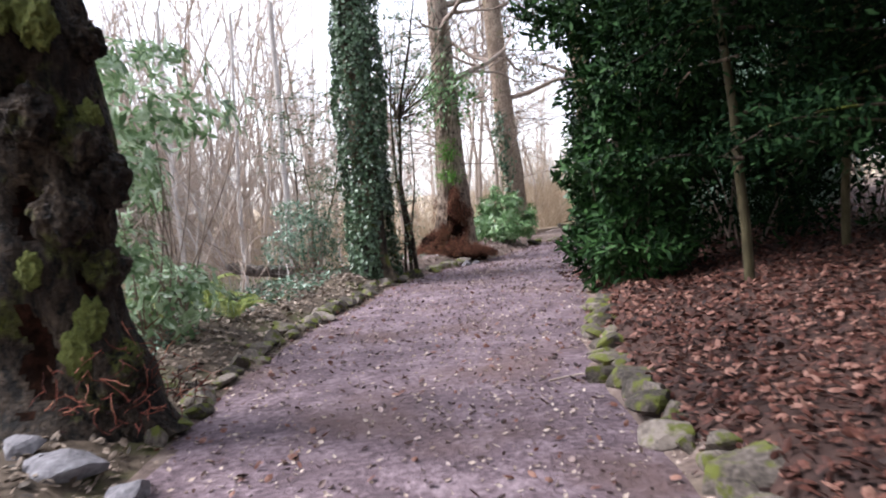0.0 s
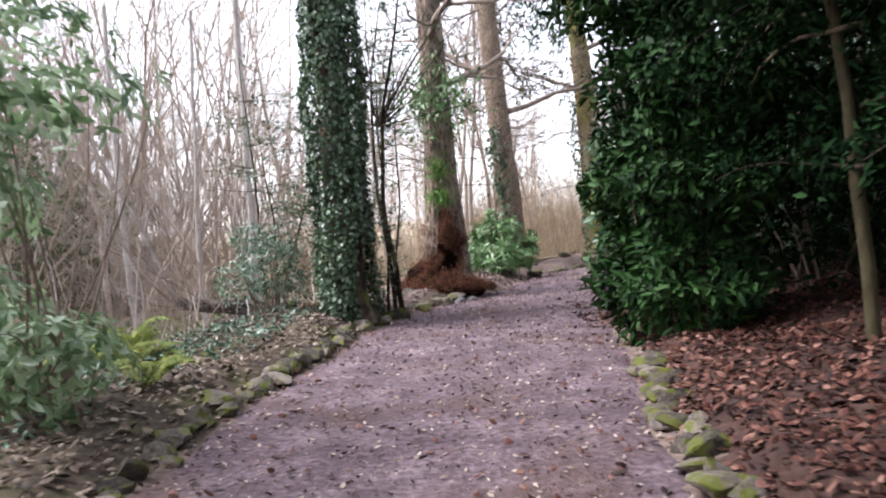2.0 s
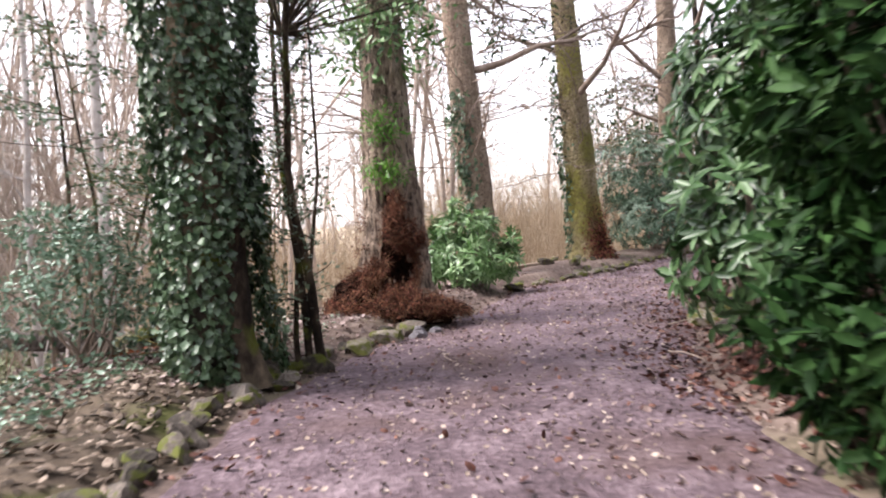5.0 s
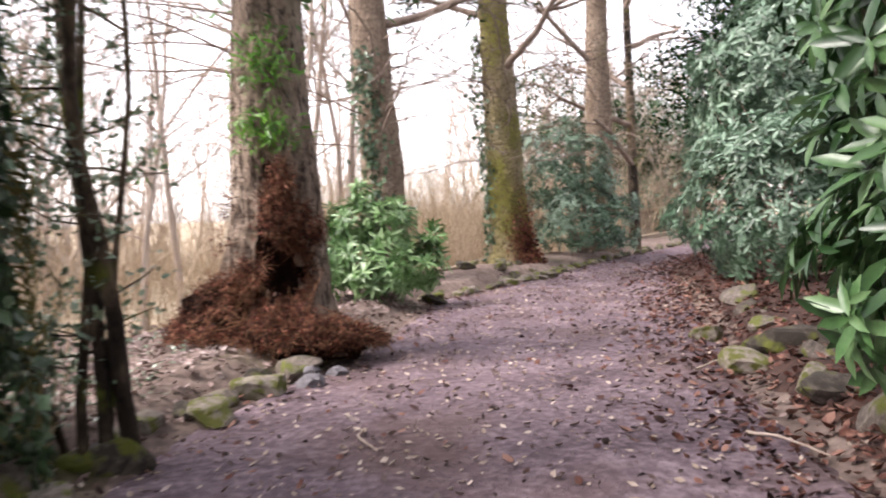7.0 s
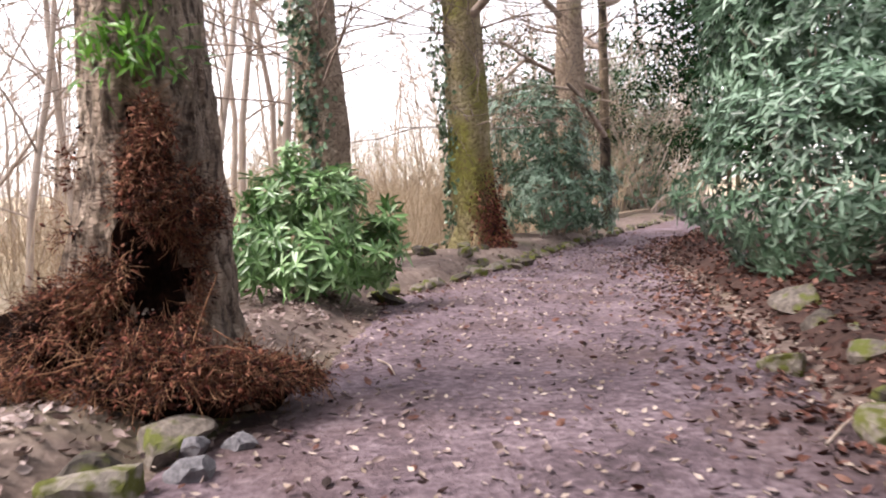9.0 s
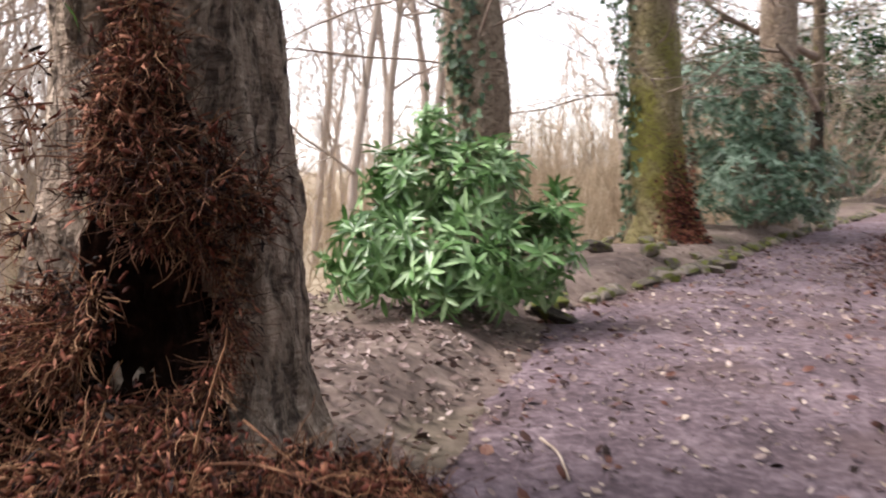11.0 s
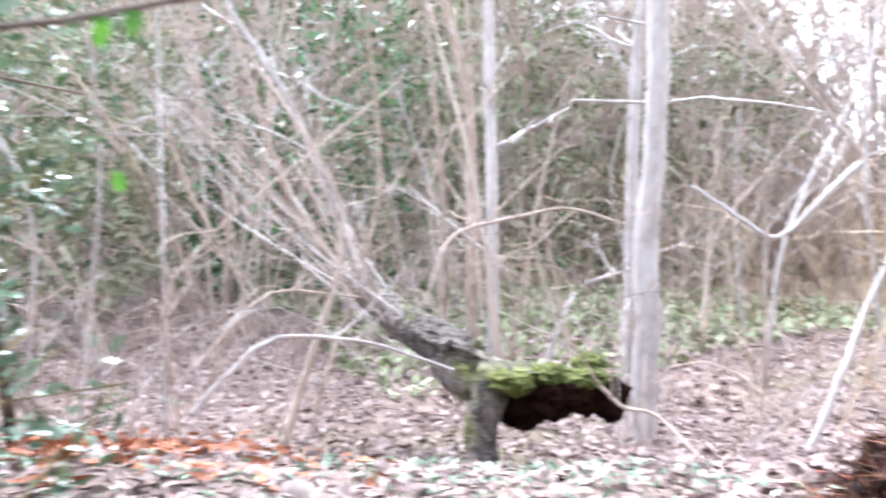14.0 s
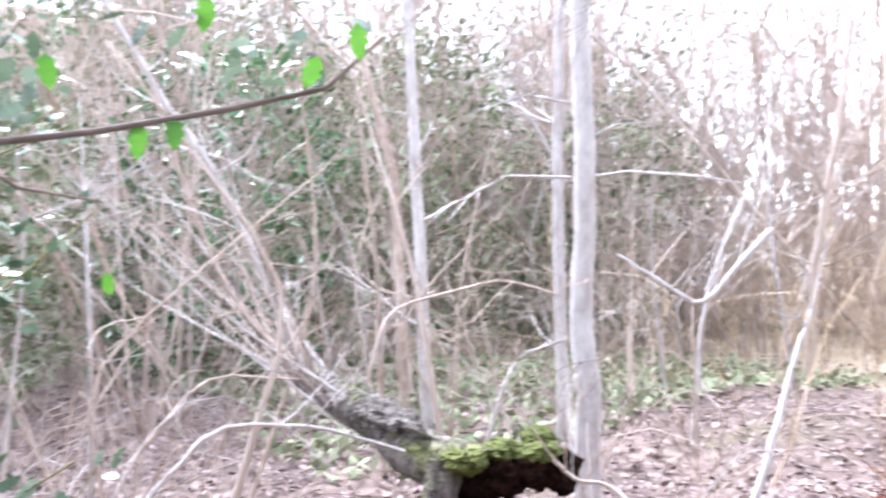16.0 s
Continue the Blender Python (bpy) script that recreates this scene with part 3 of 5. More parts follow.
# ---- large trees ----
def big_tree(x, y, top, lean, r0, r1, material, label, seed, flare=(), hollows=(), fine=1, limbs=7, first=4.5, group="", trunk_name="trunk", llen=2.6, taper=None):
    z = float(height(x, y)) - 0.15
    th = thing("tree", x, y, z, label, "tree", group)
    gen = np.random.default_rng(seed)
    pts = [(x + lean[0] * h, y + lean[1] * h, z + h) for h in (0, 0.4, 1, 2, 4, 7, top)]
    rad = taper or [r0 * 1.25, r0 * 1.08, r0, r0 * 0.95, (r0 + r1) / 2, r1, r1 * 0.5]
    part(trunk_name, trunk_mesh("trunk", pts, rad, sides=40 * fine, rings=70 * fine, flare=flare, hollows=hollows, seed=seed, lump=(0.06, 0.06, 0.11, 0.07)[fine], ridge=0.015), material, th).data.materials.append(M_ROTSHADE)
    for k in range(limbs):
        h = first + (top - first) * k / max(1, limbs)
        a = gen.uniform(0, 6.28)
        tb = Tubes(5)
        p = np.array((x + lean[0] * h, y + lean[1] * h, z + h))
        grow(tb, p, (math.cos(a), math.sin(a), 0.35), llen * gen.uniform(0.7, 1.2), 0.09, 3, gen)
        part("limb", tb.mesh("limb"), M_TWIG, th)
    return th


ROOTX, ROOTY = 0.29, 23.0
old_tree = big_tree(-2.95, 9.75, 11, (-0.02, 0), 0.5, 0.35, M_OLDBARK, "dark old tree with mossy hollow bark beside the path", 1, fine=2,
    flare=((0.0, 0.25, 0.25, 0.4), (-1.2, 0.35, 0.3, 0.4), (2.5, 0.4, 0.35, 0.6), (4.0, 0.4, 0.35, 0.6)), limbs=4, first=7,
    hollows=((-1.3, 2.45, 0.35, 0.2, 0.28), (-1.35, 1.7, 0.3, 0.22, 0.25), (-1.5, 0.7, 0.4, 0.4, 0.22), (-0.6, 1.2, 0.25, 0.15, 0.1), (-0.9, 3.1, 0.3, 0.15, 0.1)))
ivy_tree = big_tree(-1.45, 19.3, 11, (0.0, 0.0), 0.27, 0.22, M_DARKBARK, "tall tree trunk wrapped in dark green ivy", 2, flare=((-0.4, 0.15, 0.25, 0.5), (2.5, 0.15, 0.25, 0.5)), limbs=5, first=6)
root_tree = big_tree(ROOTX, ROOTY, 12, (-0.012, 0.0), 0.4, 0.31, M_FURROWED, "broad grey-brown tree with red shredded roots and a rotten hollow", 3, fine=3, taper=(0.5, 0.44, 0.41, 0.355, 0.265, 0.22, 0.12),
    flare=((-0.25, 0.2, 0.3, 0.3), (-0.9, 0.25, 0.25, 0.3), (-1.9, 0.25, 0.3, 0.4), (3.35, 0.55, 0.5, 0.4), (1.5, 0.3, 0.4, 0.5)), limbs=9, first=4.2,
    hollows=((-1.5, 0.85, 0.6, 0.5, 0.26), (-1.75, 1.55, 0.3, 0.15, 0.1)))
tree_c = big_tree(2.35, 29.0, 13, (-0.05, 0.0), 0.36, 0.26, M_PLATED, "smooth grey-brown tree behind the rhododendron", 4, limbs=8, first=4.5)
tree_d = big_tree(5.4, 31.6, 14, (-0.055, 0), 0.4, 0.27, M_LICHEN, "green algae-covered tree with a red-brown wound at its base", 5, flare=((-0.5, 0.35, 0.35, 0.4), (3.6, 0.3, 0.3, 0.4), (-1.8, 0.2, 0.3, 0.4)), limbs=8, first=4)
tree_e = big_tree(9.0, 35.0, 14, (0.0, 0), 0.38, 0.26, M_PLATED, "tall smooth brown tree among the dark shrubs", 6, limbs=7, first=5)
tree_f = big_tree(10.5, 36.0, 9, (-0.02, 0), 0.14, 0.09, M_DARKBARK, "thin dark tree beside the far shrubs", 7, limbs=6, first=2.5)


# ---- leafy shrubs ----
def shell(n, c, r, gen, low=-0.3, hollow=0.75):
    """Points in the outer part of a lumpy dome."""
    d = unit(gen.normal(0, 1, (n * 2, 3)))
    d = d[d[:, 2] > low][:n]
    lump = 1 + 0.18 * np.sin(d[:, 0] * 5 + c[0]) * np.sin(d[:, 1] * 5 + c[1]) + 0.12 * np.sin(d[:, 2] * 9 + c[0] * 3)
    q = gen.uniform(hollow, 1.0, len(d)) ** 0.7 * lump
    return np.array(c) + d * np.array(r) * q[:, None], d


def rosettes(name, tips, dirs, per, length, width, material, th, gen, droop=0.25, open_=1.0):
    """Whorls of long leaves round shoot tips."""
    n = len(tips)
    P, T = np.repeat(tips, per, 0), np.repeat(unit(dirs + (0, 0, 0.35)), per, 0)
    a = (np.tile(np.arange(per), n) * 2.4 + np.repeat(gen.uniform(0, 6.28, n), per))
    A = unit(np.cross(T, np.array([0.3, 0.5, 0.81])))
    B = np.cross(T, A)
    out = np.cos(a)[:, None] * A + np.sin(a)[:, None] * B
    D = unit(out * open_ + T * gen.uniform(-0.15, 0.7, (n * per, 1)))
    L = length * gen.uniform(0.6, 1.2, n * per)
    me = broad_leaf_mesh(name, P + gen.normal(0, 0.015, P.shape), D, T + gen.normal(0, 0.2, P.shape), L, L * width, droop=droop)
    return part(name, me, material, th)


def sprays(name, pts, dirs, length, width, material, th, gen, maker=leaf_mesh):
    """Single leaves turned every way, mostly outwards."""
    n = len(pts)
    D = unit(dirs * 0.5 + gen.normal(0, 0.8, (n, 3)))
    L = length * gen.uniform(0.6, 1.3, n)
    me = maker(name, pts, D, unit(dirs + gen.normal(0, 0.5, (n, 3)) + (0, 0, 0.6)), L, L * width * gen.uniform(0.8, 1.2, n))
    return part(name, me, material, th)


def shrub(name, x, y, lobes, label, category, seed, leaf="rosette", n=400, per=9, length=0.14, width=0.3, material=None, stems=14, stem_r=0.02, bark=None):
    """lobes: (dx, dy, dz, rx, ry, rz, share) domes over the base."""
    z = float(height(x, y))
    th = thing(name, x, y, z, label, category)
    gen = np.random.default_rng(seed)
    P, D = [], []
    for dx, dy, dz, rx, ry, rz, share in lobes:
        p, d = shell(int(n * share), (x + dx, y + dy, z + dz), (rx, ry, rz), gen, low=-0.75)
        ok = p[:, 2] > height(p[:, 0], p[:, 1]) + 0.03
        P.append(p[ok]), D.append(d[ok])
    P, D = np.concatenate(P), np.concatenate(D)
    for i in gen.integers(0, len(P), stems):
        tb = Tubes(5)
        e = P[i]
        s = np.array((x, y, z - 0.05)) + gen.normal(0, 0.12, 3) * (1, 1, 0)
        k = np.linspace(0, 1, 7)[:, None]
        c = s + (e - s) * k + np.sin(k * np.pi) * gen.normal(0, 0.12, 3) + np.array((0, 0, 0.3)) * np.sin(k * np.pi) * 0.4
        tb.add(c, np.linspace(stem_r, stem_r * 0.3, 7))
        part("stem", tb.mesh("stem"), bark or M_TWIG, th)
    if leaf == "rosette":
        rosettes("foliage", P, D, per, length, width, material, th, gen)
    else:
        sprays("foliage", P, D, length, width, material, th, gen, broad_leaf_mesh)
    return th


shrub("rhododendron", 1.58, 26.3, [(0, 0, 0.42, 0.55, 0.55, 0.45, 0.42), (-0.25, 0.05, 0.92, 0.28, 0.3, 0.36, 0.2), (0.22, -0.1, 0.85, 0.3, 0.3, 0.36, 0.2), (0.62, -0.15, 0.42, 0.36, 0.4, 0.36, 0.26), (-0.58, -0.15, 0.4, 0.34, 0.38, 0.36, 0.24), (0.1, -0.5, 0.28, 0.42, 0.3, 0.26, 0.22), (-0.05, 0.1, 1.32, 0.12, 0.14, 0.28, 0.06), (0.5, 0.1, 1.02, 0.16, 0.2, 0.3, 0.08), (-0.5, 0.0, 0.95, 0.12, 0.14, 0.26, 0.05), (0.85, -0.2, 0.75, 0.12, 0.14, 0.2, 0.04)], "bright green rhododendron bush beside the path", "shrub", 21, n=215, per=10, length=0.18, width=0.25, material=M_LAUREL)
shrub("rhododendron", 7.35, 25.2, [(0, 0, 1.0, 1.5, 1.8, 1.4, 0.5), (0.6, 0.6, 2.6, 1.5, 1.7, 1.6, 0.5), (0.8, -2.2, 1.4, 1.4, 1.6, 1.7, 0.45), (1.4, -1.5, 3.4, 1.6, 1.8, 1.6, 0.45), (2.0, 1.5, 3.5, 1.8, 1.8, 1.8, 0.35), (-0.2, -3.4, 0.8, 0.9, 0.8, 0.9, 0.3), (0.2, -4.3, 1.6, 1.2, 0.9, 1.4, 0.4)], "large grey-green evergreen bush overhanging the path edge", "shrub", 22, n=2500, per=8, length=0.15, width=0.3, material=M_BLUELEAF, stems=30)
shrub("rhododendron", 3.12, 18.3, [(0, 0, 0.9, 0.85, 0.8, 0.95, 0.6), (0.1, 0.1, 1.9, 0.85, 0.8, 0.9, 0.6), (0.4, -0.2, 2.9, 1.0, 0.9, 0.9, 0.4)], "green rhododendron with large glossy leaves", "shrub", 23, n=430, per=8, length=0.19, width=0.34, material=M_MIDLEAF)
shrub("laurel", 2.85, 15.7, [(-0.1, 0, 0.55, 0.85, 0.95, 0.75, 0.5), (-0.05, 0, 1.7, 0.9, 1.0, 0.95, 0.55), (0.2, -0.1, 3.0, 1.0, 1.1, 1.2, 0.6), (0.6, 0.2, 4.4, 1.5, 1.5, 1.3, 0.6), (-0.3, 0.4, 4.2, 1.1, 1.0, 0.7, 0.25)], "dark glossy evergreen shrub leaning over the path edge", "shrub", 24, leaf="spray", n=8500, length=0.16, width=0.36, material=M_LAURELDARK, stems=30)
shrub("shrub", 7.9, 33.6, [(0, 0, 0.8, 1.3, 1.2, 1.0, 0.6), (-0.4, 0.2, 2.0, 1.2, 1.2, 1.3, 0.5)], "dark green evergreen shrub at the foot of the far trees", "shrub", 25, n=700, per=8, length=0.18, width=0.3, material=M_BLUELEAF)
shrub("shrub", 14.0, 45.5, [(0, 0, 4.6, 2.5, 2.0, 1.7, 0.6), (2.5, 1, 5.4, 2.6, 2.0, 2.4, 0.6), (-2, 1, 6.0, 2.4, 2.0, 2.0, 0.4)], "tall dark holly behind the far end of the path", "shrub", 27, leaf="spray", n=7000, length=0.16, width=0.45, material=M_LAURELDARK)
shrub("shrub", -2.8, 20.0, [(0, 0, 0.75, 0.5, 0.5, 0.6, 0.5), (-0.5, 0.2, 0.5, 0.5, 0.5, 0.45, 0.35), (0.25, -0.3, 1.1, 0.3, 0.3, 0.3, 0.15), (-0.3, 0.1, 1.25, 0.35, 0.3, 0.3, 0.2), (0.3, 0.3, 0.4, 0.35, 0.35, 0.35, 0.2)], "small olive-green evergreen bush behind the ivy tree", "shrub", 26, leaf="spray", n=1700, length=0.075, width=0.45, material=M_BLUELEAF)
shrub("laurel", -3.4, 13.0, [(0.2, 0, 0.45, 0.5, 0.6, 0.45, 0.6), (-0.6, 0.5, 0.6, 0.7, 0.7, 0.6, 0.5), (-0.2, -0.8, 0.9, 0.6, 0.5, 0.5, 0.35), (0.3, -0.4, 2.5, 0.9, 0.8, 0.4, 0.45), (-0.6, 0, 1.8, 0.8, 0.7, 0.5, 0.45), (-0.3, -1.2, 2.9, 0.8, 0.7, 0.35, 0.4), (-0.4, 0.6, 3.2, 1.0, 0.9, 0.4, 0.4), (0.3, -1.4, 1.9, 0.5, 0.5, 0.35, 0.25)], "sprawling cherry laurel with pale glossy leaves on the bank", "shrub", 28, n=130, per=7, length=0.16, width=0.38, material=M_PALELEAF, stems=22, stem_r=0.014)

# Added dark bushes stand in for deep shade where bright gaps would show.
for x, y, seed in ((4.7, 16.7, 91), (6.4, 15.9, 92), (9.4, 13.8, 93), (9.2, 10.6, 94), (5.6, 20.0, 95), (4.9, 18.5, 96)):
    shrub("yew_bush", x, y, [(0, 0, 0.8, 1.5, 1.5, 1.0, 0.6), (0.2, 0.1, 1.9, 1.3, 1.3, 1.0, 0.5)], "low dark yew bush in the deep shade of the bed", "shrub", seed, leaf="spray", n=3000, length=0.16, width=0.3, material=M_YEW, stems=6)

# ---- yew ----
def yew(x, y, label, seed):
    z = float(height(x, y)) - 0.05
    th = thing("yew_tree", x, y, z, label, "tree")
    gen = np.random.default_rng(seed)
    tb = Tubes(8)
    pts = wander((x, y, z), (0.02, 0.05, 1), 7, 10, 0.05, 0.1, gen)
    tb.add(pts, np.linspace(0.062, 0.03, 11))
    part("trunk", tb.mesh("trunk"), M_YEWBARK, th)
    P, D = [], []
    for k in range(44):
        tb = Tubes(5)
        h = gen.uniform(1.4, 7)
        a = gen.uniform(0, 6.28)
        q = wander((x, y, z + h), (math.cos(a), math.sin(a), 0.1), gen.uniform(1.2, 2.6), 7, 0.1, -0.04, gen)
        tb.add(q, np.linspace(0.025, 0.006, 8))
        part("bough", tb.mesh("bough"), M_DARKBARK, th)
        for p in q[2:]:
            m = 58
            P.append(p + gen.normal(0, 0.28, (m, 3)) * (1, 1, 0.7)), D.append(np.tile(unit(q[-1] - q[0]), (m, 1)))
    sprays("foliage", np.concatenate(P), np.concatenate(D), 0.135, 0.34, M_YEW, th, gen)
    return th


yew(3.5, 13.1, "dark yew with a slender greenish stem in the leaf bed", 31)
wide = yew(5.3, 14.4, "dark dense yew tree standing in the leaf bed", 32)
second = yew(6.3, 11.5, "dark spreading yew tree over the leaf bed", 33)
# Those beside and behind the starting point are unseen, added to block skylight.
for i, (x, y, s) in enumerate(((5.6, 17.2, 1.1), (7.6, 14.0, 1.3), (8.2, 9.2, 1.2), (8.6, 17.4, 1.2), (5.2, 7.6, 1.0), (10.0, 12.3, 1.4), (6.9, 19.6, 1.1), (4.6, 11.6, 0.9), (6.2, 5.2, 1.3), (4.6, 0.5, 1.3), (0.5, -6.0, 1.5), (9.5, 5.0, 1.5), (8.0, 0.0, 1.5), (11.5, 16.0, 1.5), (5.0, -5.0, 1.5), (11.0, 30.3, 1.2), (17.6, 40.0, 1.4), (19.5, 43.0, 1.5))):
    ob = copy_thing((wide, second)[i % 2], pose(0, 0, 0))
    ob.matrix_basis = pose(x, y, float(height(x, y)), 0, 0, 70 * i) @ Matrix.Scale(s, 4)
    tagged(ob, "dark dense yew tree standing in the leaf bed")

def shade_yew(x, y, low, label, seed):
    """A tall yew whose boughs begin high and roof over the bed, added to shade it."""
    z = float(height(x, y)) - 0.05
    th = thing("yew_tree", x, y, z, label, "tree")
    gen = np.random.default_rng(seed)
    tb = Tubes(8)
    pts = wander((x, y, z), (0.02, 0.02, 1), 8, 10, 0.04, 0.1, gen)
    tb.add(pts, np.linspace(0.16, 0.05, 11))
    part("trunk", tb.mesh("trunk"), M_YEWBARK, th)
    P, D = [], []
    for k in range(40):
        tb = Tubes(5)
        a = 2.4 * k + gen.normal(0, 0.2)
        h = gen.uniform(low, 7.5)
        q = wander((x, y, z + h), (math.cos(a), math.sin(a), 0.12), gen.uniform(2.0, 3.4), 7, 0.1, -0.03, gen)
        tb.add(q, np.linspace(0.03, 0.006, 8))
        part("bough", tb.mesh("bough"), M_DARKBARK, th)
        for p in q[1:]:
            P.append(p + gen.normal(0, 0.34, (60, 3)) * (1, 1, 0.5)), D.append(np.tile(unit(q[-1] - q[0]), (60, 1)))
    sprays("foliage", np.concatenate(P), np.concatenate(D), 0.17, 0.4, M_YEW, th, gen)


# Trunks stand out of view; these yews are added to block skylight.
for x, y, low, seed in ((4.1, 8.6, 3.3, 131), (4.3, 5.6, 3.2, 132), (4.4, 2.4, 3.0, 133), (8.2, 12.6, 3.4, 134), (6.8, 7.6, 3.0, 135), (2.9, 3.6, 4.3, 136), (2.7, -0.5, 4.0, 137), (-3.6, 1.5, 4.2, 138)):
    shade_yew(x, y, low, "tall dark yew roofing over the leaf bed and path", seed)

# ---- backdrop woods ----
def bare_tree(seed, high=9):
    gen = np.random.default_rng(seed)
    th = thing("bare_tree", 0, 0, 0, "slender leafless tree in the winter wood", "tree", "bare trees of the wood")
    tb = Tubes(5)
    pts = wander((0, 0, -0.3), (gen.normal(0, 0.05), gen.normal(0, 0.05), 1), high, 9, 0.06, 0.05, gen)
    tb.add(pts, np.linspace(0.085, 0.02, 10))
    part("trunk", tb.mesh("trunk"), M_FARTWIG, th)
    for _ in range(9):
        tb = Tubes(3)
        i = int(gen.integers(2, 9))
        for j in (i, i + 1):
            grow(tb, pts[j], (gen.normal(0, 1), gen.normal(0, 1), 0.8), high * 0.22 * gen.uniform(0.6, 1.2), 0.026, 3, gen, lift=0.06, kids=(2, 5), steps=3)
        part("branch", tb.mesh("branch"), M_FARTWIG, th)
    return th


def thicket(label, n, x0, x1, y0, y1, keep, high, material, seed):
    gen = np.random.default_rng(seed)
    P = scatter(n, x0, x1, y0, y1, keep, gen)
    tb = Tubes(3)
    for p in P:
        h = high * gen.uniform(0.4, 1.2)
        q = wander(p - (0, 0, 0.1), (gen.normal(0, 0.25), gen.normal(0, 0.25), 1), h, 4, 0.14, 0.02, gen)
        tb.add(q, np.linspace(0.012, 0.004, 5))
        for _ in range(2):
            i = int(gen.integers(1, 4))
            tb.add(wander(q[i], (gen.normal(0, 0.7), gen.normal(0, 0.7), 0.8), h * 0.4, 2, 0.2, 0.0, gen), (0.007, 0.005, 0.003))
    tagged(part("thicket", tb.mesh("thicket"), material), label, "undergrowth", kind="stuff")


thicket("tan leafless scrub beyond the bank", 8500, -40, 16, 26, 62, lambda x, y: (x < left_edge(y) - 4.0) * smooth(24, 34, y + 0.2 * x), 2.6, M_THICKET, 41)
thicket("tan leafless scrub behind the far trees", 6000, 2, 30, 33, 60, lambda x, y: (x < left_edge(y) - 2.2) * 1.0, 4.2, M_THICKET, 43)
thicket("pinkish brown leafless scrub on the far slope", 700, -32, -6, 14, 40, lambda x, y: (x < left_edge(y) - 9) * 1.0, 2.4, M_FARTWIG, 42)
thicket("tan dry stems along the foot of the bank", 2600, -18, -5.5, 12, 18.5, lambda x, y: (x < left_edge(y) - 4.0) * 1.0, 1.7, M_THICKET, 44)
g = np.random.default_rng(5)
kinds = [bare_tree(50 + i, 8 + 0.9 * i) for i in range(5)]
placed = 0
while placed < 135:
    x, y = (g.uniform(-28, 30), g.uniform(30, 66)) if placed < 100 else (g.uniform(-42, -10), g.uniform(12, 46))
    if x > left_edge(y) - 5.5 or (x > -9 and y < 26) or (x > -12 and y < 30 and x < -2):
        continue
    src = kinds[placed % 5]
    m = pose(x, y, float(height(x, y)), 0, 0, g.uniform(0, 360)) @ Matrix.Scale(g.uniform(0.75, 1.25), 4)
    if placed < 5:
        src.matrix_basis = m
    else:
        ob = copy_thing(src, pose(0, 0, 0))
        ob.matrix_basis = m
    placed += 1
for x, y, s, seed in ((-12.6, 27.8, 1.3, 61), (-12.5, 24.3, 1.2, 62), (-17, 30, 1.5, 63), (-16, 20, 1.7, 64), (-11.5, 20.6, 1.0, 65), (-11.6, 31.6, 1.1, 66), (-15.0, 35.0, 1.6, 68), (-21.0, 32.0, 2.3, 74), (-18.5, 38.5, 2.4, 75), (-23.0, 26.5, 2.5, 76), (-19, 25, 2.0, 67)):
    shrub("evergreen", x, y, [(0, 0, 1.2 * s, 1.6 * s, 1.6 * s, 1.3 * s, 0.6), (0.5, 0.4, 3.0 * s, 1.5 * s, 1.5 * s, 1.5 * s, 0.5)], "evergreen shrub in the tangled scrub of the slope" if seed in (62, 64, 76) else "olive-brown scrubby shrub on the wooded slope", "shrub", seed, leaf="spray", n=2600, length=0.2 + 0.05 * max(0, s - 1), width=0.4, material=M_MIDLEAF if seed in (62, 64, 76) else M_SCRUB, stems=6)


def hazel(seed, high):
    gen = np.random.default_rng(seed)
    th = thing("bare_shrub", 0, 0, 0, "leafless pinkish brown many-stemmed shrub in the wood", "shrub", "bare shrubs of the wood")
    for _ in range(6):
        tb = Tubes(3)
        grow(tb, (gen.normal(0, 0.15), gen.normal(0, 0.15), -0.1), (gen.normal(0, 0.4), gen.normal(0, 0.4), 1), high * gen.uniform(0.6, 1.1), 0.022, 3, gen, bend=0.1, lift=0.0, kids=(3, 5), spread=0.55, shrink=0.5, steps=4)
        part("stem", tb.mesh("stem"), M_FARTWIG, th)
    return th


g = np.random.default_rng(8)
hazels = [hazel(70 + i, 3.2 + 0.7 * i) for i in range(5)]
placed = 0
while placed < 140:
    x, y = (g.uniform(-30, -9), g.uniform(15, 40)) if placed < 80 else (g.uniform(-26, 14), g.uniform(34, 62))
    if x > left_edge(y) - 5 or (x > -9 and y < 30):
        continue
    m = pose(x, y, float(height(x, y)), 0, 0, g.uniform(0, 360)) @ Matrix.Scale(g.uniform(0.8, 1.4), 4)
    src = hazels[placed % 5]
    if placed >= 5:
        src = copy_thing(src, pose(0, 0, 0))
    src.matrix_basis = m
    placed += 1


g = np.random.default_rng(9)
for i in range(100):
    x, y = (g.uniform(-34, -15), g.uniform(20, 33)) if i < 55 else (g.uniform(-27, -12.5), g.uniform(33, 45))
    ob = copy_thing(hazels[i % 5], pose(0, 0, 0))
    ob.matrix_basis = pose(x, y, float(height(x, y)), 0, 0, g.uniform(0, 360)) @ Matrix.Scale(g.uniform(1.3, 2.1), 4)


for x, y, s in ((-10.6, 34.5, 2.2), (-12.0, 36.5, 2.5), (-13.2, 33.6, 2.3), (-9.6, 36.6, 2.3), (-14.5, 37.5, 2.7), (-11.3, 33.0, 2.0), (-12.8, 39.5, 2.9)):
    ob = copy_thing(hazels[int(s * 10) % 5], pose(0, 0, 0))
    ob.matrix_basis = pose(x, y, float(height(x, y)), 0, 0, x * 77) @ Matrix.Scale(s, 4)


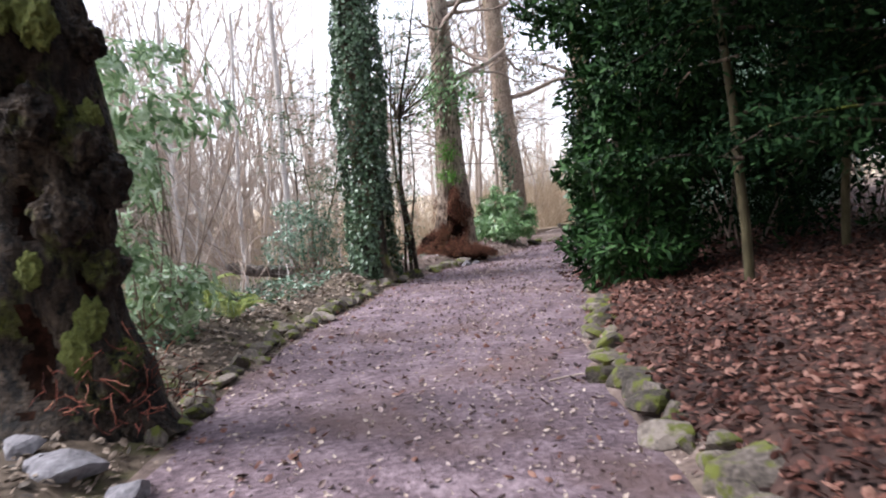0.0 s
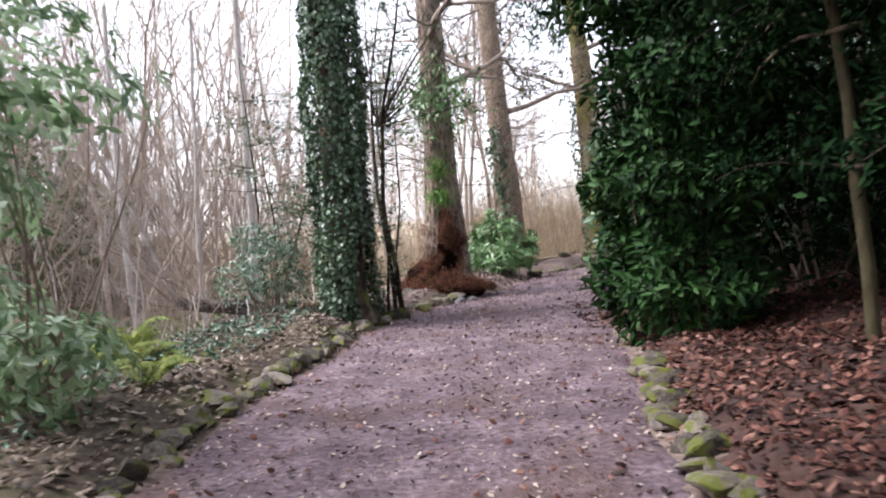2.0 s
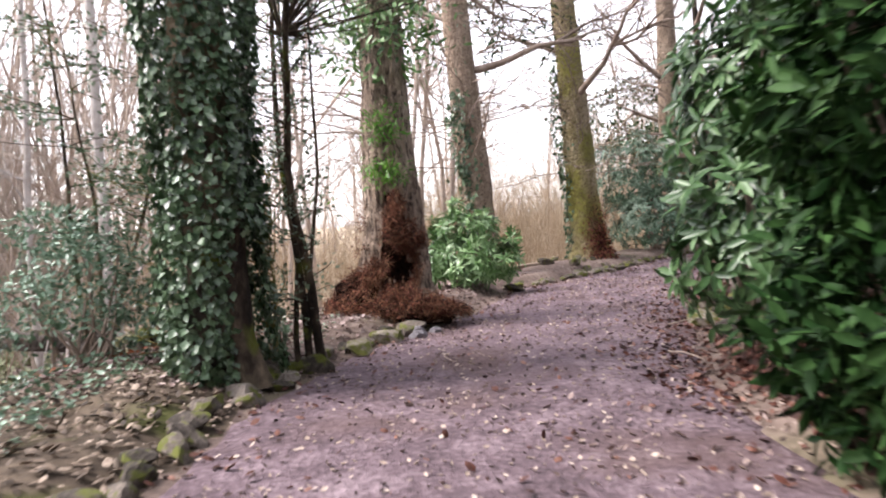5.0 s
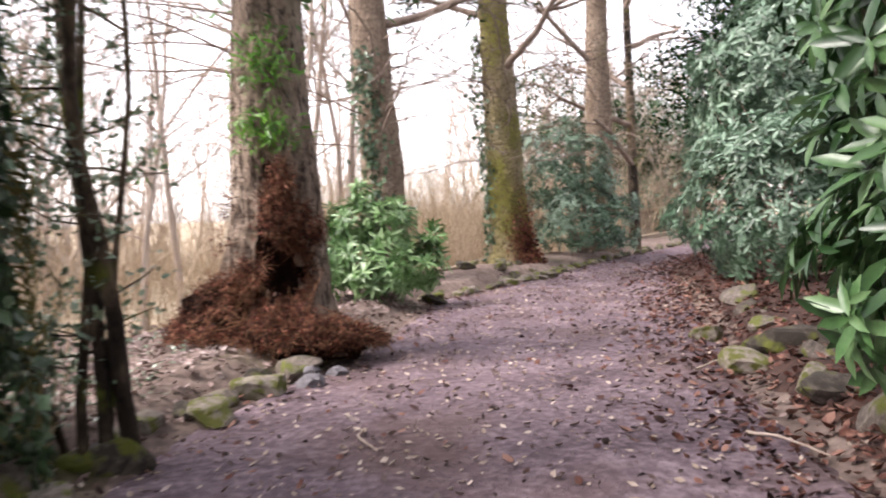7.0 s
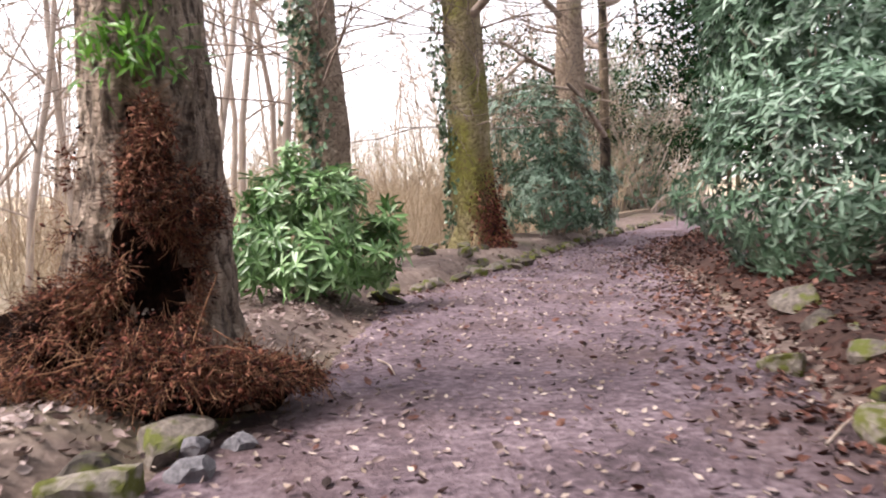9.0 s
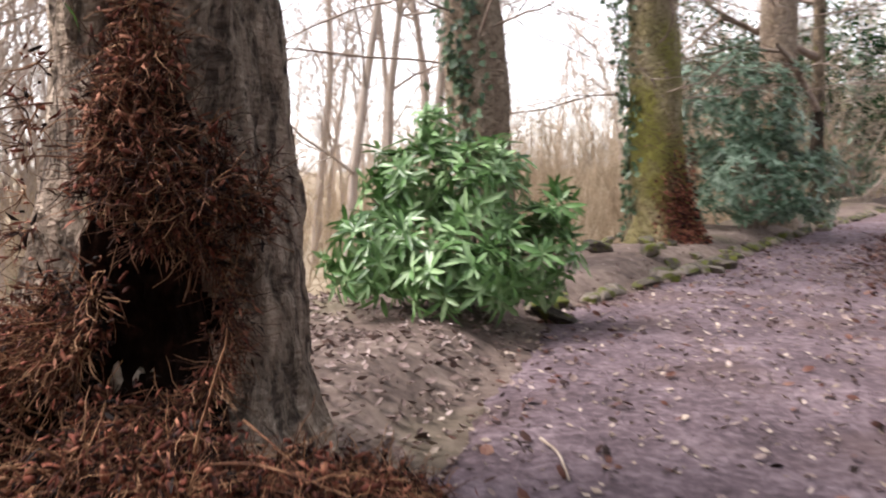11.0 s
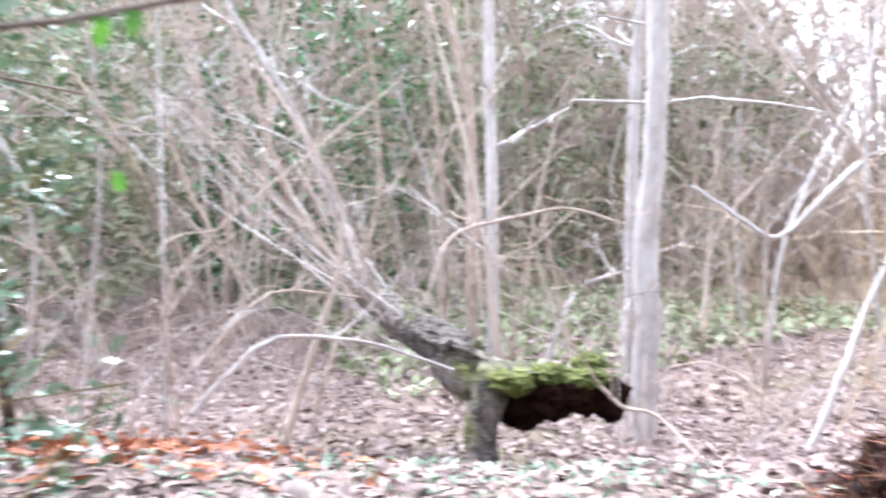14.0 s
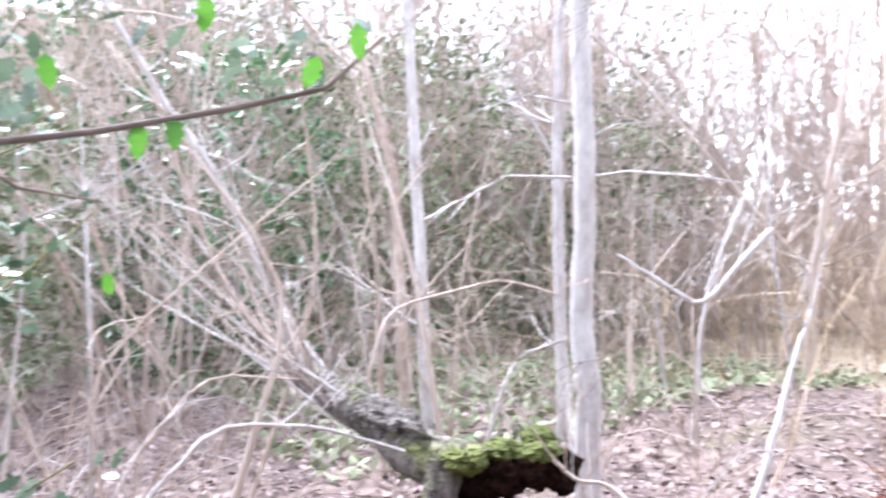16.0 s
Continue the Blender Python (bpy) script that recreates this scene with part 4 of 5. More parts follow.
for x, y, s in ((-7.5, 35.5, 2.4), (-8.2, 39.0, 2.8), (-6.5, 41.0, 2.9), (-10.0, 41.5, 3.2), (-8.8, 33.4, 2.1), (-14.2, 41.5, 3.2), (-16.2, 36.2, 2.7), (-11.0, 38.4, 3.0), (-5.5, 37.5, 2.5), (-9.3, 44.5, 3.3), (-15.0, 33.0, 2.4), (-12.5, 44.5, 3.4)):
    ob = copy_thing(hazels[int(s * 10) % 5], pose(0, 0, 0))
    ob.matrix_basis = pose(x, y, float(height(x, y)), 0, 0, x * 91) @ Matrix.Scale(s, 4)


for i in range(26):
    y = 44 + i * 1.1 if i < 16 else 62 + g.uniform(0, 8)
    x = float(left_edge(y)) - g.uniform(1.5, 5) if i < 16 else g.uniform(24, 46)
    ob = copy_thing(hazels[i % 5], pose(0, 0, 0))
    ob.matrix_basis = pose(x, y, float(height(x, y)), 0, 0, g.uniform(0, 360)) @ Matrix.Scale(g.uniform(1.6, 2.4), 4)
for x, y, s, seed in ((16.0, 45.5, 1.3, 69), (26.5, 46.0, 1.8, 70), (35.0, 66.0, 3.0, 71), (41.0, 63.0, 3.2, 72), (28.5, 65.0, 2.6, 73), (16.5, 49.5, 1.5, 77), (12.6, 48.0, 1.4, 78), (21.5, 52.5, 2.0, 79)):
    shrub("evergreen", x, y, [(0, 0, 1.2 * s, 1.6 * s, 1.6 * s, 1.3 * s, 0.6), (0.5, 0.4, 3.0 * s, 1.5 * s, 1.5 * s, 1.5 * s, 0.5)], "dark evergreen shrub at the far end of the path", "shrub", seed, leaf="spray", n=2200, length=0.26, width=0.4, material=M_SCRUB if seed > 76 else M_HOLLY, stems=6)


for i in range(46):
    a = radians(-62 + 2.6 * i + g.uniform(-1, 1))
    x, y = 85 * math.sin(a) * g.uniform(0.85, 1.2), 20 + 85 * math.cos(a) * g.uniform(0.85, 1.2)
    ob = copy_thing(hazels[i % 5], pose(0, 0, 0))
    ob.matrix_basis = pose(x, y, float(height(x, y)), 0, 0, g.uniform(0, 360)) @ Matrix.Scale(g.uniform(1.6, 2.8), 4)


# ---- roots of the old tree by the bend ----
def root_surface(a, z, seed=0.0):
    """A place on the shredded side of the trunk, by angle and height."""
    r = 0.42 - 0.05 * smooth(0.9, 1.7, z) + 0.55 * math.exp(-((a - 3.35 + math.pi) % (2 * math.pi) - math.pi) ** 2 / 0.16) * math.exp(-max(0, z) / 0.5) + 0.16 * math.exp(-z / 0.25)
    return np.array((ROOTX + math.cos(a) * r, ROOTY + math.sin(a) * r, z))


gen = np.random.default_rng(77)
base_z = float(height(ROOTX, ROOTY))


def torn(a, z):
    """How thickly the torn bark lies at this angle and height."""
    wide = 0.22 + 0.16 * smooth(1.5, 0.85, z)
    col = math.exp(-((a + 1.62) / wide) ** 4) * (z < 1.45 + 0.08 * math.sin(a * 11))
    shelf = 1.3 * math.exp(-((a + 1.2) / 0.3) ** 2 - ((z - 0.95) / 0.13) ** 2)
    band = 1.2 * math.exp(-((z - 0.5 - 0.3 * (a + 2.3)) / 0.13) ** 2) * (a < -1.8)
    speck = 0.015 * (a < -1.8) * (z < 1.4)
    hole = math.exp(-((a + 1.5) / 0.48) ** 4 - ((z - 0.6) / 0.29) ** 4)
    return max(0.0, max(col, shelf, band, speck) - 1.6 * hole)


CHUNK = bmesh.new()
bmesh.ops.create_icosphere(CHUNK, subdivisions=1, radius=1)
CHUNK_V = np.array([v.co[:] for v in CHUNK.verts])
CHUNK_F = np.array([[v.index for v in f.verts] for f in CHUNK.faces])
CHUNK.free()
seats = []
while len(seats) < 480:
    a, z = gen.uniform(-3.2, -0.75), gen.uniform(0.02, 1.55)
    w = torn(a, z)
    if gen.random() < w:
        proud = max(0.0, 0.05 + 0.1 * w * (0.5 + noise.noise((a * 4, z * 5, 1.7))))
        proud *= 0.35 if a < -1.85 else 1.0
        p = root_surface(a, z)
        seats.append((p + np.array((math.cos(a), math.sin(a), 0)) * gen.uniform(0.1, 1.0) * proud + (0, 0, base_z), a, 1.0))
for k in range(70):
    t = gen.uniform(-1.7, 1.9)
    a, z = -1.47 + 0.44 * math.cos(t), 0.58 + 0.27 * math.sin(t)
    seats.append((root_surface(a, z) + (0, 0, base_z) - np.array((math.cos(a), math.sin(a), 0)) * 0.03, a, 0.5))
for k in range(560):
    a = gen.uniform(-2.5, -0.45)
    u = gen.uniform(0, 1)
    ridge = 0.46 * math.sin(math.pi * min(1, (a + 2.7) / 2.4)) * (0.75 + 0.5 * noise.noise((a * 3, 5.1, 0)))
    r = 0.5 + 0.42 * u
    z = ridge * (0.45 + 0.6 * math.sin(math.pi * u)) * gen.uniform(0.35, 1.05)
    seats.append((np.array((ROOTX + 0.05 + math.cos(a) * r, ROOTY + math.sin(a) * r * 0.92, base_z - 0.08 + z)), a, 1.2))
for k in range(330):
    a = gen.normal(3.4, 0.3)
    r = gen.uniform(0.45, 1.0)
    z = gen.uniform(0, 0.55) * (1.15 - r) / 0.6
    seats.append((np.array((ROOTX + math.cos(a) * r, ROOTY - 0.05 + math.sin(a) * r, base_z - 0.05 + z)), a, 1.0))
chunk_v, chunk_f = [], []
shreds_p, shreds_d, shreds_n, shreds_l = [], [], [], []
strands = Tubes(4)
for c, a, s_ in seats:
    outw = np.array((math.cos(a), math.sin(a), 0.0))
    for _ in range(6):
        v = CHUNK_V * gen.uniform(0.35, 1.4, (len(CHUNK_V), 1)) * np.array((gen.uniform(0.01, 0.03), gen.uniform(0.004, 0.012), gen.uniform(0.002, 0.007))) * s_
        turn = np.array(Matrix.Rotation(gen.uniform(0, 6.28), 3, Vector(gen.normal(0, 1, 3)).normalized()))
        chunk_f.append(CHUNK_F + len(CHUNK_V) * len(chunk_v))
        chunk_v.append(v @ turn.T + c + gen.normal(0, 0.036, 3))
    for _ in range(9):
        shreds_p.append(c + gen.normal(0, 0.035, 3) + outw * 0.015)
        shreds_d.append(outw * gen.uniform(0.2, 1.0) + gen.normal(0, 0.55, 3) + (0, 0, -0.25))
        shreds_n.append(gen.normal(0, 0.6, 3) + (0, 0, 0.8))
        shreds_l.append(gen.uniform(0.02, 0.055))
    for _ in range(8):
        d = unit(outw * gen.uniform(0.2, 0.9) + gen.normal(0, 0.6, 3) + (0, 0, -0.1))
        strands.add(wander(c, d, gen.uniform(0.06, 0.2), 4, 0.22, -0.05, gen), np.linspace(gen.uniform(0.0016, 0.0034), 0.001, 5))
part("bark_crumb", np_mesh("bark_crumb", np.concatenate(chunk_v), np.concatenate(chunk_f)), M_ROOT, root_tree, "dark red-brown crumbling bark chunks")["kind"] = "stuff"
part("root_fibre", strands.mesh("root_fibre"), M_FROND, root_tree, "red-brown shredded fibrous roots")["kind"] = "stuff"
n = len(shreds_p)
L = np.array(shreds_l)
part("shredded_bark", leaf_mesh("shredded_bark", np.array(shreds_p), np.array(shreds_d), np.array(shreds_n), L, L * gen.uniform(0.12, 0.34, n), fold=0.3, droop=0.3), M_ROOT, root_tree, "curled red-brown bark shreds")["kind"] = "stuff"
for k in range(12):
    a = gen.uniform(-2.2, -0.7)
    p = np.array((ROOTX + math.cos(a) * gen.uniform(0.6, 0.85), ROOTY + math.sin(a) * gen.uniform(0.6, 0.8), base_z + gen.uniform(0.1, 0.3)))
    tb = Tubes(5)
    tb.add(wander(p, (gen.normal(0, 1), -0.3, gen.normal(0, 0.4)), gen.uniform(0.2, 0.45), 6, 0.12, -0.02, gen), np.linspace(0.006, 0.002, 7))
    part("dead_twig", tb.mesh("dead_twig"), M_FROND, root_tree)
# the rotten face under the shreds, near-black to stand in for shade between them
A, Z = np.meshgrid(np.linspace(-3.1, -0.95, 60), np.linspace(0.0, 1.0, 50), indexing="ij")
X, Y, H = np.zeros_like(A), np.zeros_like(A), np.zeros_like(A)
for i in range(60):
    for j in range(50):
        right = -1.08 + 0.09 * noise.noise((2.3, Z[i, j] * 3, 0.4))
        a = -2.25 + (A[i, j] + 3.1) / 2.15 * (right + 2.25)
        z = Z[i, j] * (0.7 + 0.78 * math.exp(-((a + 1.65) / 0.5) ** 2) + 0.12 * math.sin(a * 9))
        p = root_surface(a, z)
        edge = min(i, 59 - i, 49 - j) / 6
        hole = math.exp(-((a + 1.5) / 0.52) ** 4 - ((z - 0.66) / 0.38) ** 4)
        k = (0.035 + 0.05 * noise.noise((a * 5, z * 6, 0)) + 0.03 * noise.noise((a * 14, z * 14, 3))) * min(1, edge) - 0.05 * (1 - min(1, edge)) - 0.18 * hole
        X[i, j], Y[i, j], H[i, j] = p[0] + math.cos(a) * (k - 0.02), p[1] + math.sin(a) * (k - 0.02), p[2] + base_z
part("rotten_face", grid_mesh("rotten_face", X, Y, H), M_ROTSHADE, root_tree, "dark crumbling rotten wood")


def lump(name, x, y, z, sx, sy, sz, material, th, seed, label=""):
    bm = bmesh.new()
    bmesh.ops.create_icosphere(bm, subdivisions=4, radius=1)
    for v in bm.verts:
        q = v.co * 2 + Vector((seed, 0, seed))
        v.co *= 1 + 0.35 * noise.noise(q) + 0.2 * noise.noise(q * 3) + 0.08 * noise.noise(q * 8)
        v.co = Vector((x + v.co.x * sx, y + v.co.y * sy, z + v.co.z * sz))
    me = bpy.data.meshes.new(name)
    bm.to_mesh(me)
    bm.free()
    return part(name, me, material, th, label)


lump("root_mound", ROOTX - 0.05, ROOTY - 0.55, base_z - 0.04, 0.42, 0.2, 0.17, M_ROTSHADE, root_tree, 1.0, "dark rotten root mound")
lump("root_mound", ROOTX + 0.4, ROOTY - 0.42, base_z - 0.08, 0.26, 0.16, 0.12, M_ROTSHADE, root_tree, 4.0, "dark rotten root mound")
lump("root_mound", ROOTX - 0.55, ROOTY - 0.2, base_z + 0.1, 0.34, 0.24, 0.35, M_ROTSHADE, root_tree, 7.0, "dark rotten root mound")
for k in range(26):
    a, z = gen.uniform(-3.0, -2.1), gen.uniform(0.1, 1.5)
    c = root_surface(a, z)
    c[2] += base_z
    tb = Tubes(4)
    d = unit(np.array((math.cos(a), math.sin(a), gen.normal(-0.1, 0.4))) + gen.normal(0, 0.6, 3) * (1, 1, 0.5))
    tb.add(wander(c - d * 0.05, d, gen.uniform(0.1, 0.3), 6, 0.12, 0.0, gen), np.linspace(0.004, 0.0015, 7))
    part("dead_twig", tb.mesh("dead_twig"), M_FROND, root_tree)
# sprouts on the trunk
n = 420
a, z = gen.normal(-1.85, 0.4, n), np.where(gen.random(n) < 0.5, gen.normal(1.8, 0.1, n), gen.normal(2.4, 0.13, n))
P = np.stack([ROOTX + np.cos(a) * gen.uniform(0.36, 0.5, n), ROOTY + np.sin(a) * gen.uniform(0.36, 0.5, n), base_z + z], 1)
q = gen.normal(0, 1, (1100, 3)) * (0.42, 0.42, 0.36) + (ROOTX - 0.05, ROOTY - 0.1, base_z + 3.75)
sprays("sprouting_foliage", q, unit(q - (ROOTX, ROOTY, base_z + 3.6)), 0.13, 0.4, M_LAUREL, root_tree, gen, broad_leaf_mesh)
sprays("sprouting_foliage", P, np.stack([np.cos(a), np.sin(a), np.full(n, 0.2)], 1), 0.11, 0.22, M_BRIGHT, root_tree, gen)

for k in range(26):
    tb = Tubes(4)
    a = gen.uniform(1.9, 4.6)
    p = (ROOTX + math.cos(a) * 0.3, ROOTY + math.sin(a) * 0.3, base_z + gen.uniform(2.2, 4.2))
    grow(tb, p, (math.cos(a), math.sin(a), 0.35), gen.uniform(1.4, 2.8), 0.013, 3, gen, bend=0.12, lift=-0.04, spread=0.6)
    if min(v[:, 1].min() for v in tb.v) < 21.6:
        continue
    part("drooping_twig", tb.mesh("drooping_twig"), M_TWIG, root_tree)
for th, x, y in ((tree_c, 2.25, 29.0), (tree_d, 5.25, 31.6), (tree_e, 9.0, 35.0)):
    for k in range(24):
        tb = Tubes(4)
        a = gen.uniform(0, 6.28)
        grow(tb, (x + math.cos(a) * 0.25, y + math.sin(a) * 0.25, gen.uniform(2.0, 6.0)), (math.cos(a), math.sin(a), 0.2), gen.uniform(1.4, 3.0), 0.016, 3, gen, bend=0.12, lift=-0.02, spread=0.6)
        part("twig", tb.mesh("twig"), M_TWIG, th)

# wound on the green tree, ivy on trunks
gen = np.random.default_rng(78)
n = 2600
a, z = gen.normal(-1.35, 0.33, n), np.abs(gen.normal(0.1, 0.55, n))
P = np.stack([5.4 + np.cos(a) * (0.43 + 0.3 * np.exp(-z / 0.35)), 31.6 + np.sin(a) * (0.43 + 0.3 * np.exp(-z / 0.35)), z + float(height(5.4, 31.6))], 1)
L = gen.uniform(0.03, 0.09, n)
part("bark_wound", leaf_mesh("bark_wound", P, np.stack([np.cos(a), np.sin(a), gen.normal(-0.6, 0.5, n)], 1), gen.normal(0, 1, (n, 3)), L, L * 0.4), M_ROOT, tree_d, "red-brown shredded bark wound")["kind"] = "stuff"


oz = float(height(-2.95, 9.75))
for a, z, w in ((-1.0, 2.85, 0.2), (-1.5, 2.9, 0.16), (-0.7, 0.75, 0.16), (-0.9, 0.55, 0.18), (-1.4, 1.15, 0.13), (-0.35, 2.2, 0.12)):
    lump("moss", -2.97 + math.cos(a) * 0.5, 9.75 + math.sin(a) * 0.5, oz + z, w * 0.7, w * 0.5, w, M_MOSS, old_tree.children[0], a + z, "bright green moss on the bark")
for a, z, w in ((-0.15, 1.75, 0.2), (-0.5, 2.0, 0.17), (-0.3, 1.1, 0.16), (-0.9, 1.5, 0.2), (-0.2, 2.75, 0.14), (-1.2, 2.2, 0.18), (-0.45, 0.35, 0.24), (-0.05, 0.2, 0.2)):
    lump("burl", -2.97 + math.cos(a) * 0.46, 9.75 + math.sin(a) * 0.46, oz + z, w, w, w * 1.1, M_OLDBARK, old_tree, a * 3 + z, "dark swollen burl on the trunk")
fibre = Tubes(4)
for k in range(130):
    a = gen.uniform(-1.4, 0.5)
    r = gen.uniform(0.55, 0.95)
    p = (-2.95 + math.cos(a) * r, 9.75 + math.sin(a) * r, oz + gen.uniform(0.0, 0.75) * (1.1 - r) / 0.55)
    fibre.add(wander(p, gen.normal(0, 0.6, 3) + (0.3, -0.3, 0.3), gen.uniform(0.1, 0.3), 4, 0.3, -0.1, gen), np.linspace(0.006, 0.002, 5))
part("root_fibre", fibre.mesh("root_fibre"), M_ROOT, old_tree, "red-brown dead fronds at the foot of the trunk")["kind"] = "stuff"


def ivy(th, x, y, z0, lean, r, z_low, z_high, n, size, seed, bare=None, centre=None, wide=None, material=None):
    gen = np.random.default_rng(seed)
    a, z = gen.uniform(-math.pi, math.pi, n), gen.uniform(z_low, z_high, n)
    if centre is not None:
        a = gen.normal(centre, wide, n)
    keep = np.ones(n, bool) if bare is None else ~((np.abs((a - bare[0] + math.pi) % (2 * math.pi) - math.pi) < bare[1]) & (z < bare[2]))
    a, z = a[keep], z[keep]
    m = len(a)
    rr = r * (1 + 0.35 * wave(a * 2, z * 1.5, 1.2)) + gen.uniform(0, 0.09, m)
    P = np.stack([x + lean[0] * z + np.cos(a) * rr, y + lean[1] * z + np.sin(a) * rr, z0 + z], 1)
    out = np.stack([np.cos(a), np.sin(a), np.zeros(m)], 1)
    L = size * gen.uniform(0.6, 1.3, m)
    me = leaf_mesh("ivy", P, gen.normal(0, 0.5, (m, 3)) + out * 0.35 + (0, 0, -0.7), out + gen.normal(0, 0.35, (m, 3)), L, L * gen.uniform(0.7, 1.0, m), droop=0.1)
    part("ivy", me, material or M_IVY, th, "dark glossy ivy leaves climbing the trunk")


ivy(ivy_tree, -1.45, 19.3, 0.0, (0, 0), 0.38, 0.15, 9, 19000, 0.08, 81, bare=(-0.45, 0.55, 1.4))
ivy(tree_c, 2.35, 29.0, 0.0, (-0.05, 0), 0.38, 0.9, 4.0, 500, 0.1, 82, centre=-2.2, wide=0.35)
ivy(tree_d, 5.4, 31.6, 0.0, (-0.055, 0), 0.42, 0.2, 5.0, 700, 0.1, 83, centre=3.0, wide=0.4)


# ---- holly saplings by the bend ----
def holly_leaves(P, D, N, size, gen):
    """Broad leaves with spiny, wavy edges."""
    n = len(P)
    D = unit(D)
    S = unit(np.cross(D, N) + 1e-6)
    U = np.cross(S, D)
    prof = [(0.0, 0.03), (0.12, 0.2), (0.25, 0.42), (0.36, 0.3), (0.5, 0.46), (0.62, 0.3), (0.75, 0.33), (0.86, 0.15), (1.0, 0.0)]
    V = []
    for k, (u, w) in enumerate(prof):
        lift = 0.08 if k % 2 == 0 else -0.04
        for sgn in (-1, 1):
            V.append(P + (D * u + S * sgn * w * 0.62 + U * (lift * w * 2 - 0.12 * u * u)) * size[:, None])
    V = np.stack(V, 1).reshape(-1, 3)
    F = np.array([[2 * k, 2 * k + 1, 2 * k + 3, 2 * k + 2] for k in range(len(prof) - 1)])
    return np_mesh("leaves", V, (F[None] + 18 * np.arange(n)[:, None, None]).reshape(-1, 4))


gen = np.random.default_rng(91)
holly = thing("holly", -0.8, 19.9, float(height(-0.8, 19.9)), "slender many-stemmed holly with glossy spiny leaves", "tree")
P, D = [], []
for sx, sy, lx, ly, h, r in ((-0.74, 19.95, -0.03, 0.0, 6.0, 0.04), (-0.62, 20.03, 0.015, 0.0, 5.5, 0.05), (-0.84, 19.9, -0.06, 0.0, 5.0, 0.03), (-0.76, 20.05, -0.02, 0.02, 4.5, 0.022), (-0.92, 20.0, -0.1, 0.02, 4.0, 0.022)):
    tb = Tubes(7)
    q = wander((sx, sy, 0.0), (lx, ly, 1), h, 14, 0.085, 0.06, gen)
    tb.add(q, np.linspace(r, r * 0.25, 15))
    part("stem", tb.mesh("stem"), M_DARKBARK, holly)
    for k in range(32):
        i = int(gen.integers(2, 15))
        tb = Tubes(4)
        a = gen.uniform(0, 6.28)
        b = wander(q[i], (math.cos(a), math.sin(a), 0.25), gen.uniform(0.35, 0.9), 5, 0.15, 0.0, gen)
        if b[-1][0] > -0.35 and b[-1][2] < 3:
            continue
        tb.add(b, np.linspace(0.009, 0.003, 6))
        part("twig", tb.mesh("twig"), M_DARKBARK, holly)
        m = 24
        j = gen.integers(1, 6, m)
        P.append(b[j] + gen.normal(0, 0.035, (m, 3))), D.append(gen.normal(0, 0.6, (m, 3)) + unit(b[-1] - b[0]))
# the leafy side that hangs towards the slope
for k in range(130):
    e = np.array((gen.uniform(-2.9, -1.05), gen.uniform(19.9, 21.15), gen.uniform(0.15, 2.5)))
    if e[1] > 20.6 and gen.random() < 0.5:
        continue
    k2 = np.linspace(0, 1, 7)[:, None]
    b = np.array((-1.0, 19.75, max(0.1, e[2] - 0.6))) * (1 - k2) + e * k2 + np.sin(k2 * 3.14) * gen.normal(0, 0.12, 3)
    tb = Tubes(4)
    tb.add(b, np.linspace(0.008, 0.0025, 7))
    part("twig", tb.mesh("twig"), M_GREENBARK, holly)
    m = 48
    j = gen.uniform(1.5, 6, m)
    c = np.stack([np.interp(j, np.arange(7), b[:, i]) for i in range(3)], 1)
    P.append(c + gen.normal(0, 0.05, (m, 3))), D.append(gen.normal(0, 0.7, (m, 3)) + unit(b[-1] - b[0]))
q = gen.normal(0, 1, (1000, 3)) * (0.85, 0.9, 0.9) + (-0.3, 20.6, 4.6)
P.append(q[q[:, 2] > 3.2]), D.append(gen.normal(0, 0.8, q[q[:, 2] > 3.2].shape))
for e in q[::25]:
    if e[2] > 3.2:
        tb = Tubes(4)
        k = np.linspace(0, 1, 6)[:, None]
        tb.add(np.array((-0.8, 19.9, 3.2)) * (1 - k) + e * k + np.sin(k * 3.14) * gen.normal(0, 0.1, 3), np.linspace(0.012, 0.003, 6))
        part("twig", tb.mesh("twig"), M_DARKBARK, holly)
P, D = np.concatenate(P), np.concatenate(D)
part("foliage", holly_leaves(P, D, gen.normal(0, 0.9, P.shape) + (0, 0, 0.5), gen.uniform(0.03, 0.066, len(P)), gen), M_HOLLY, holly, "glossy dark green spiny leaves")
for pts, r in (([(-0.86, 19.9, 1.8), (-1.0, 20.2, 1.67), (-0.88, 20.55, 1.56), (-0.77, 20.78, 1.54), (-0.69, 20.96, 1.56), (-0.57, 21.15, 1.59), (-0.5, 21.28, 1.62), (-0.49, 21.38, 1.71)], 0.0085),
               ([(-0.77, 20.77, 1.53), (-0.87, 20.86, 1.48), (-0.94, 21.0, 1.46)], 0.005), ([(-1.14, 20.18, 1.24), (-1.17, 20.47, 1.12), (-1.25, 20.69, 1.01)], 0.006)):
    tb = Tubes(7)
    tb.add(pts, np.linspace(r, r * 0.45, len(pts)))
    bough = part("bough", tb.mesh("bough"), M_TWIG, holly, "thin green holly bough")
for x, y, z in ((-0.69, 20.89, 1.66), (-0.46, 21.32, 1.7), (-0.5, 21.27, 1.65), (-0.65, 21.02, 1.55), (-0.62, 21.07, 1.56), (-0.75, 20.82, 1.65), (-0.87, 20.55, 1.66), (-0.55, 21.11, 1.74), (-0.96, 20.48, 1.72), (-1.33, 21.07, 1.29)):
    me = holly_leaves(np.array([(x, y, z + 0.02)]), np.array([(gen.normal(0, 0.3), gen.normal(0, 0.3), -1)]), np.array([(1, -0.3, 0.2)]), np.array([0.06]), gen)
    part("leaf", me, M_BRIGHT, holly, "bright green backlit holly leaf")
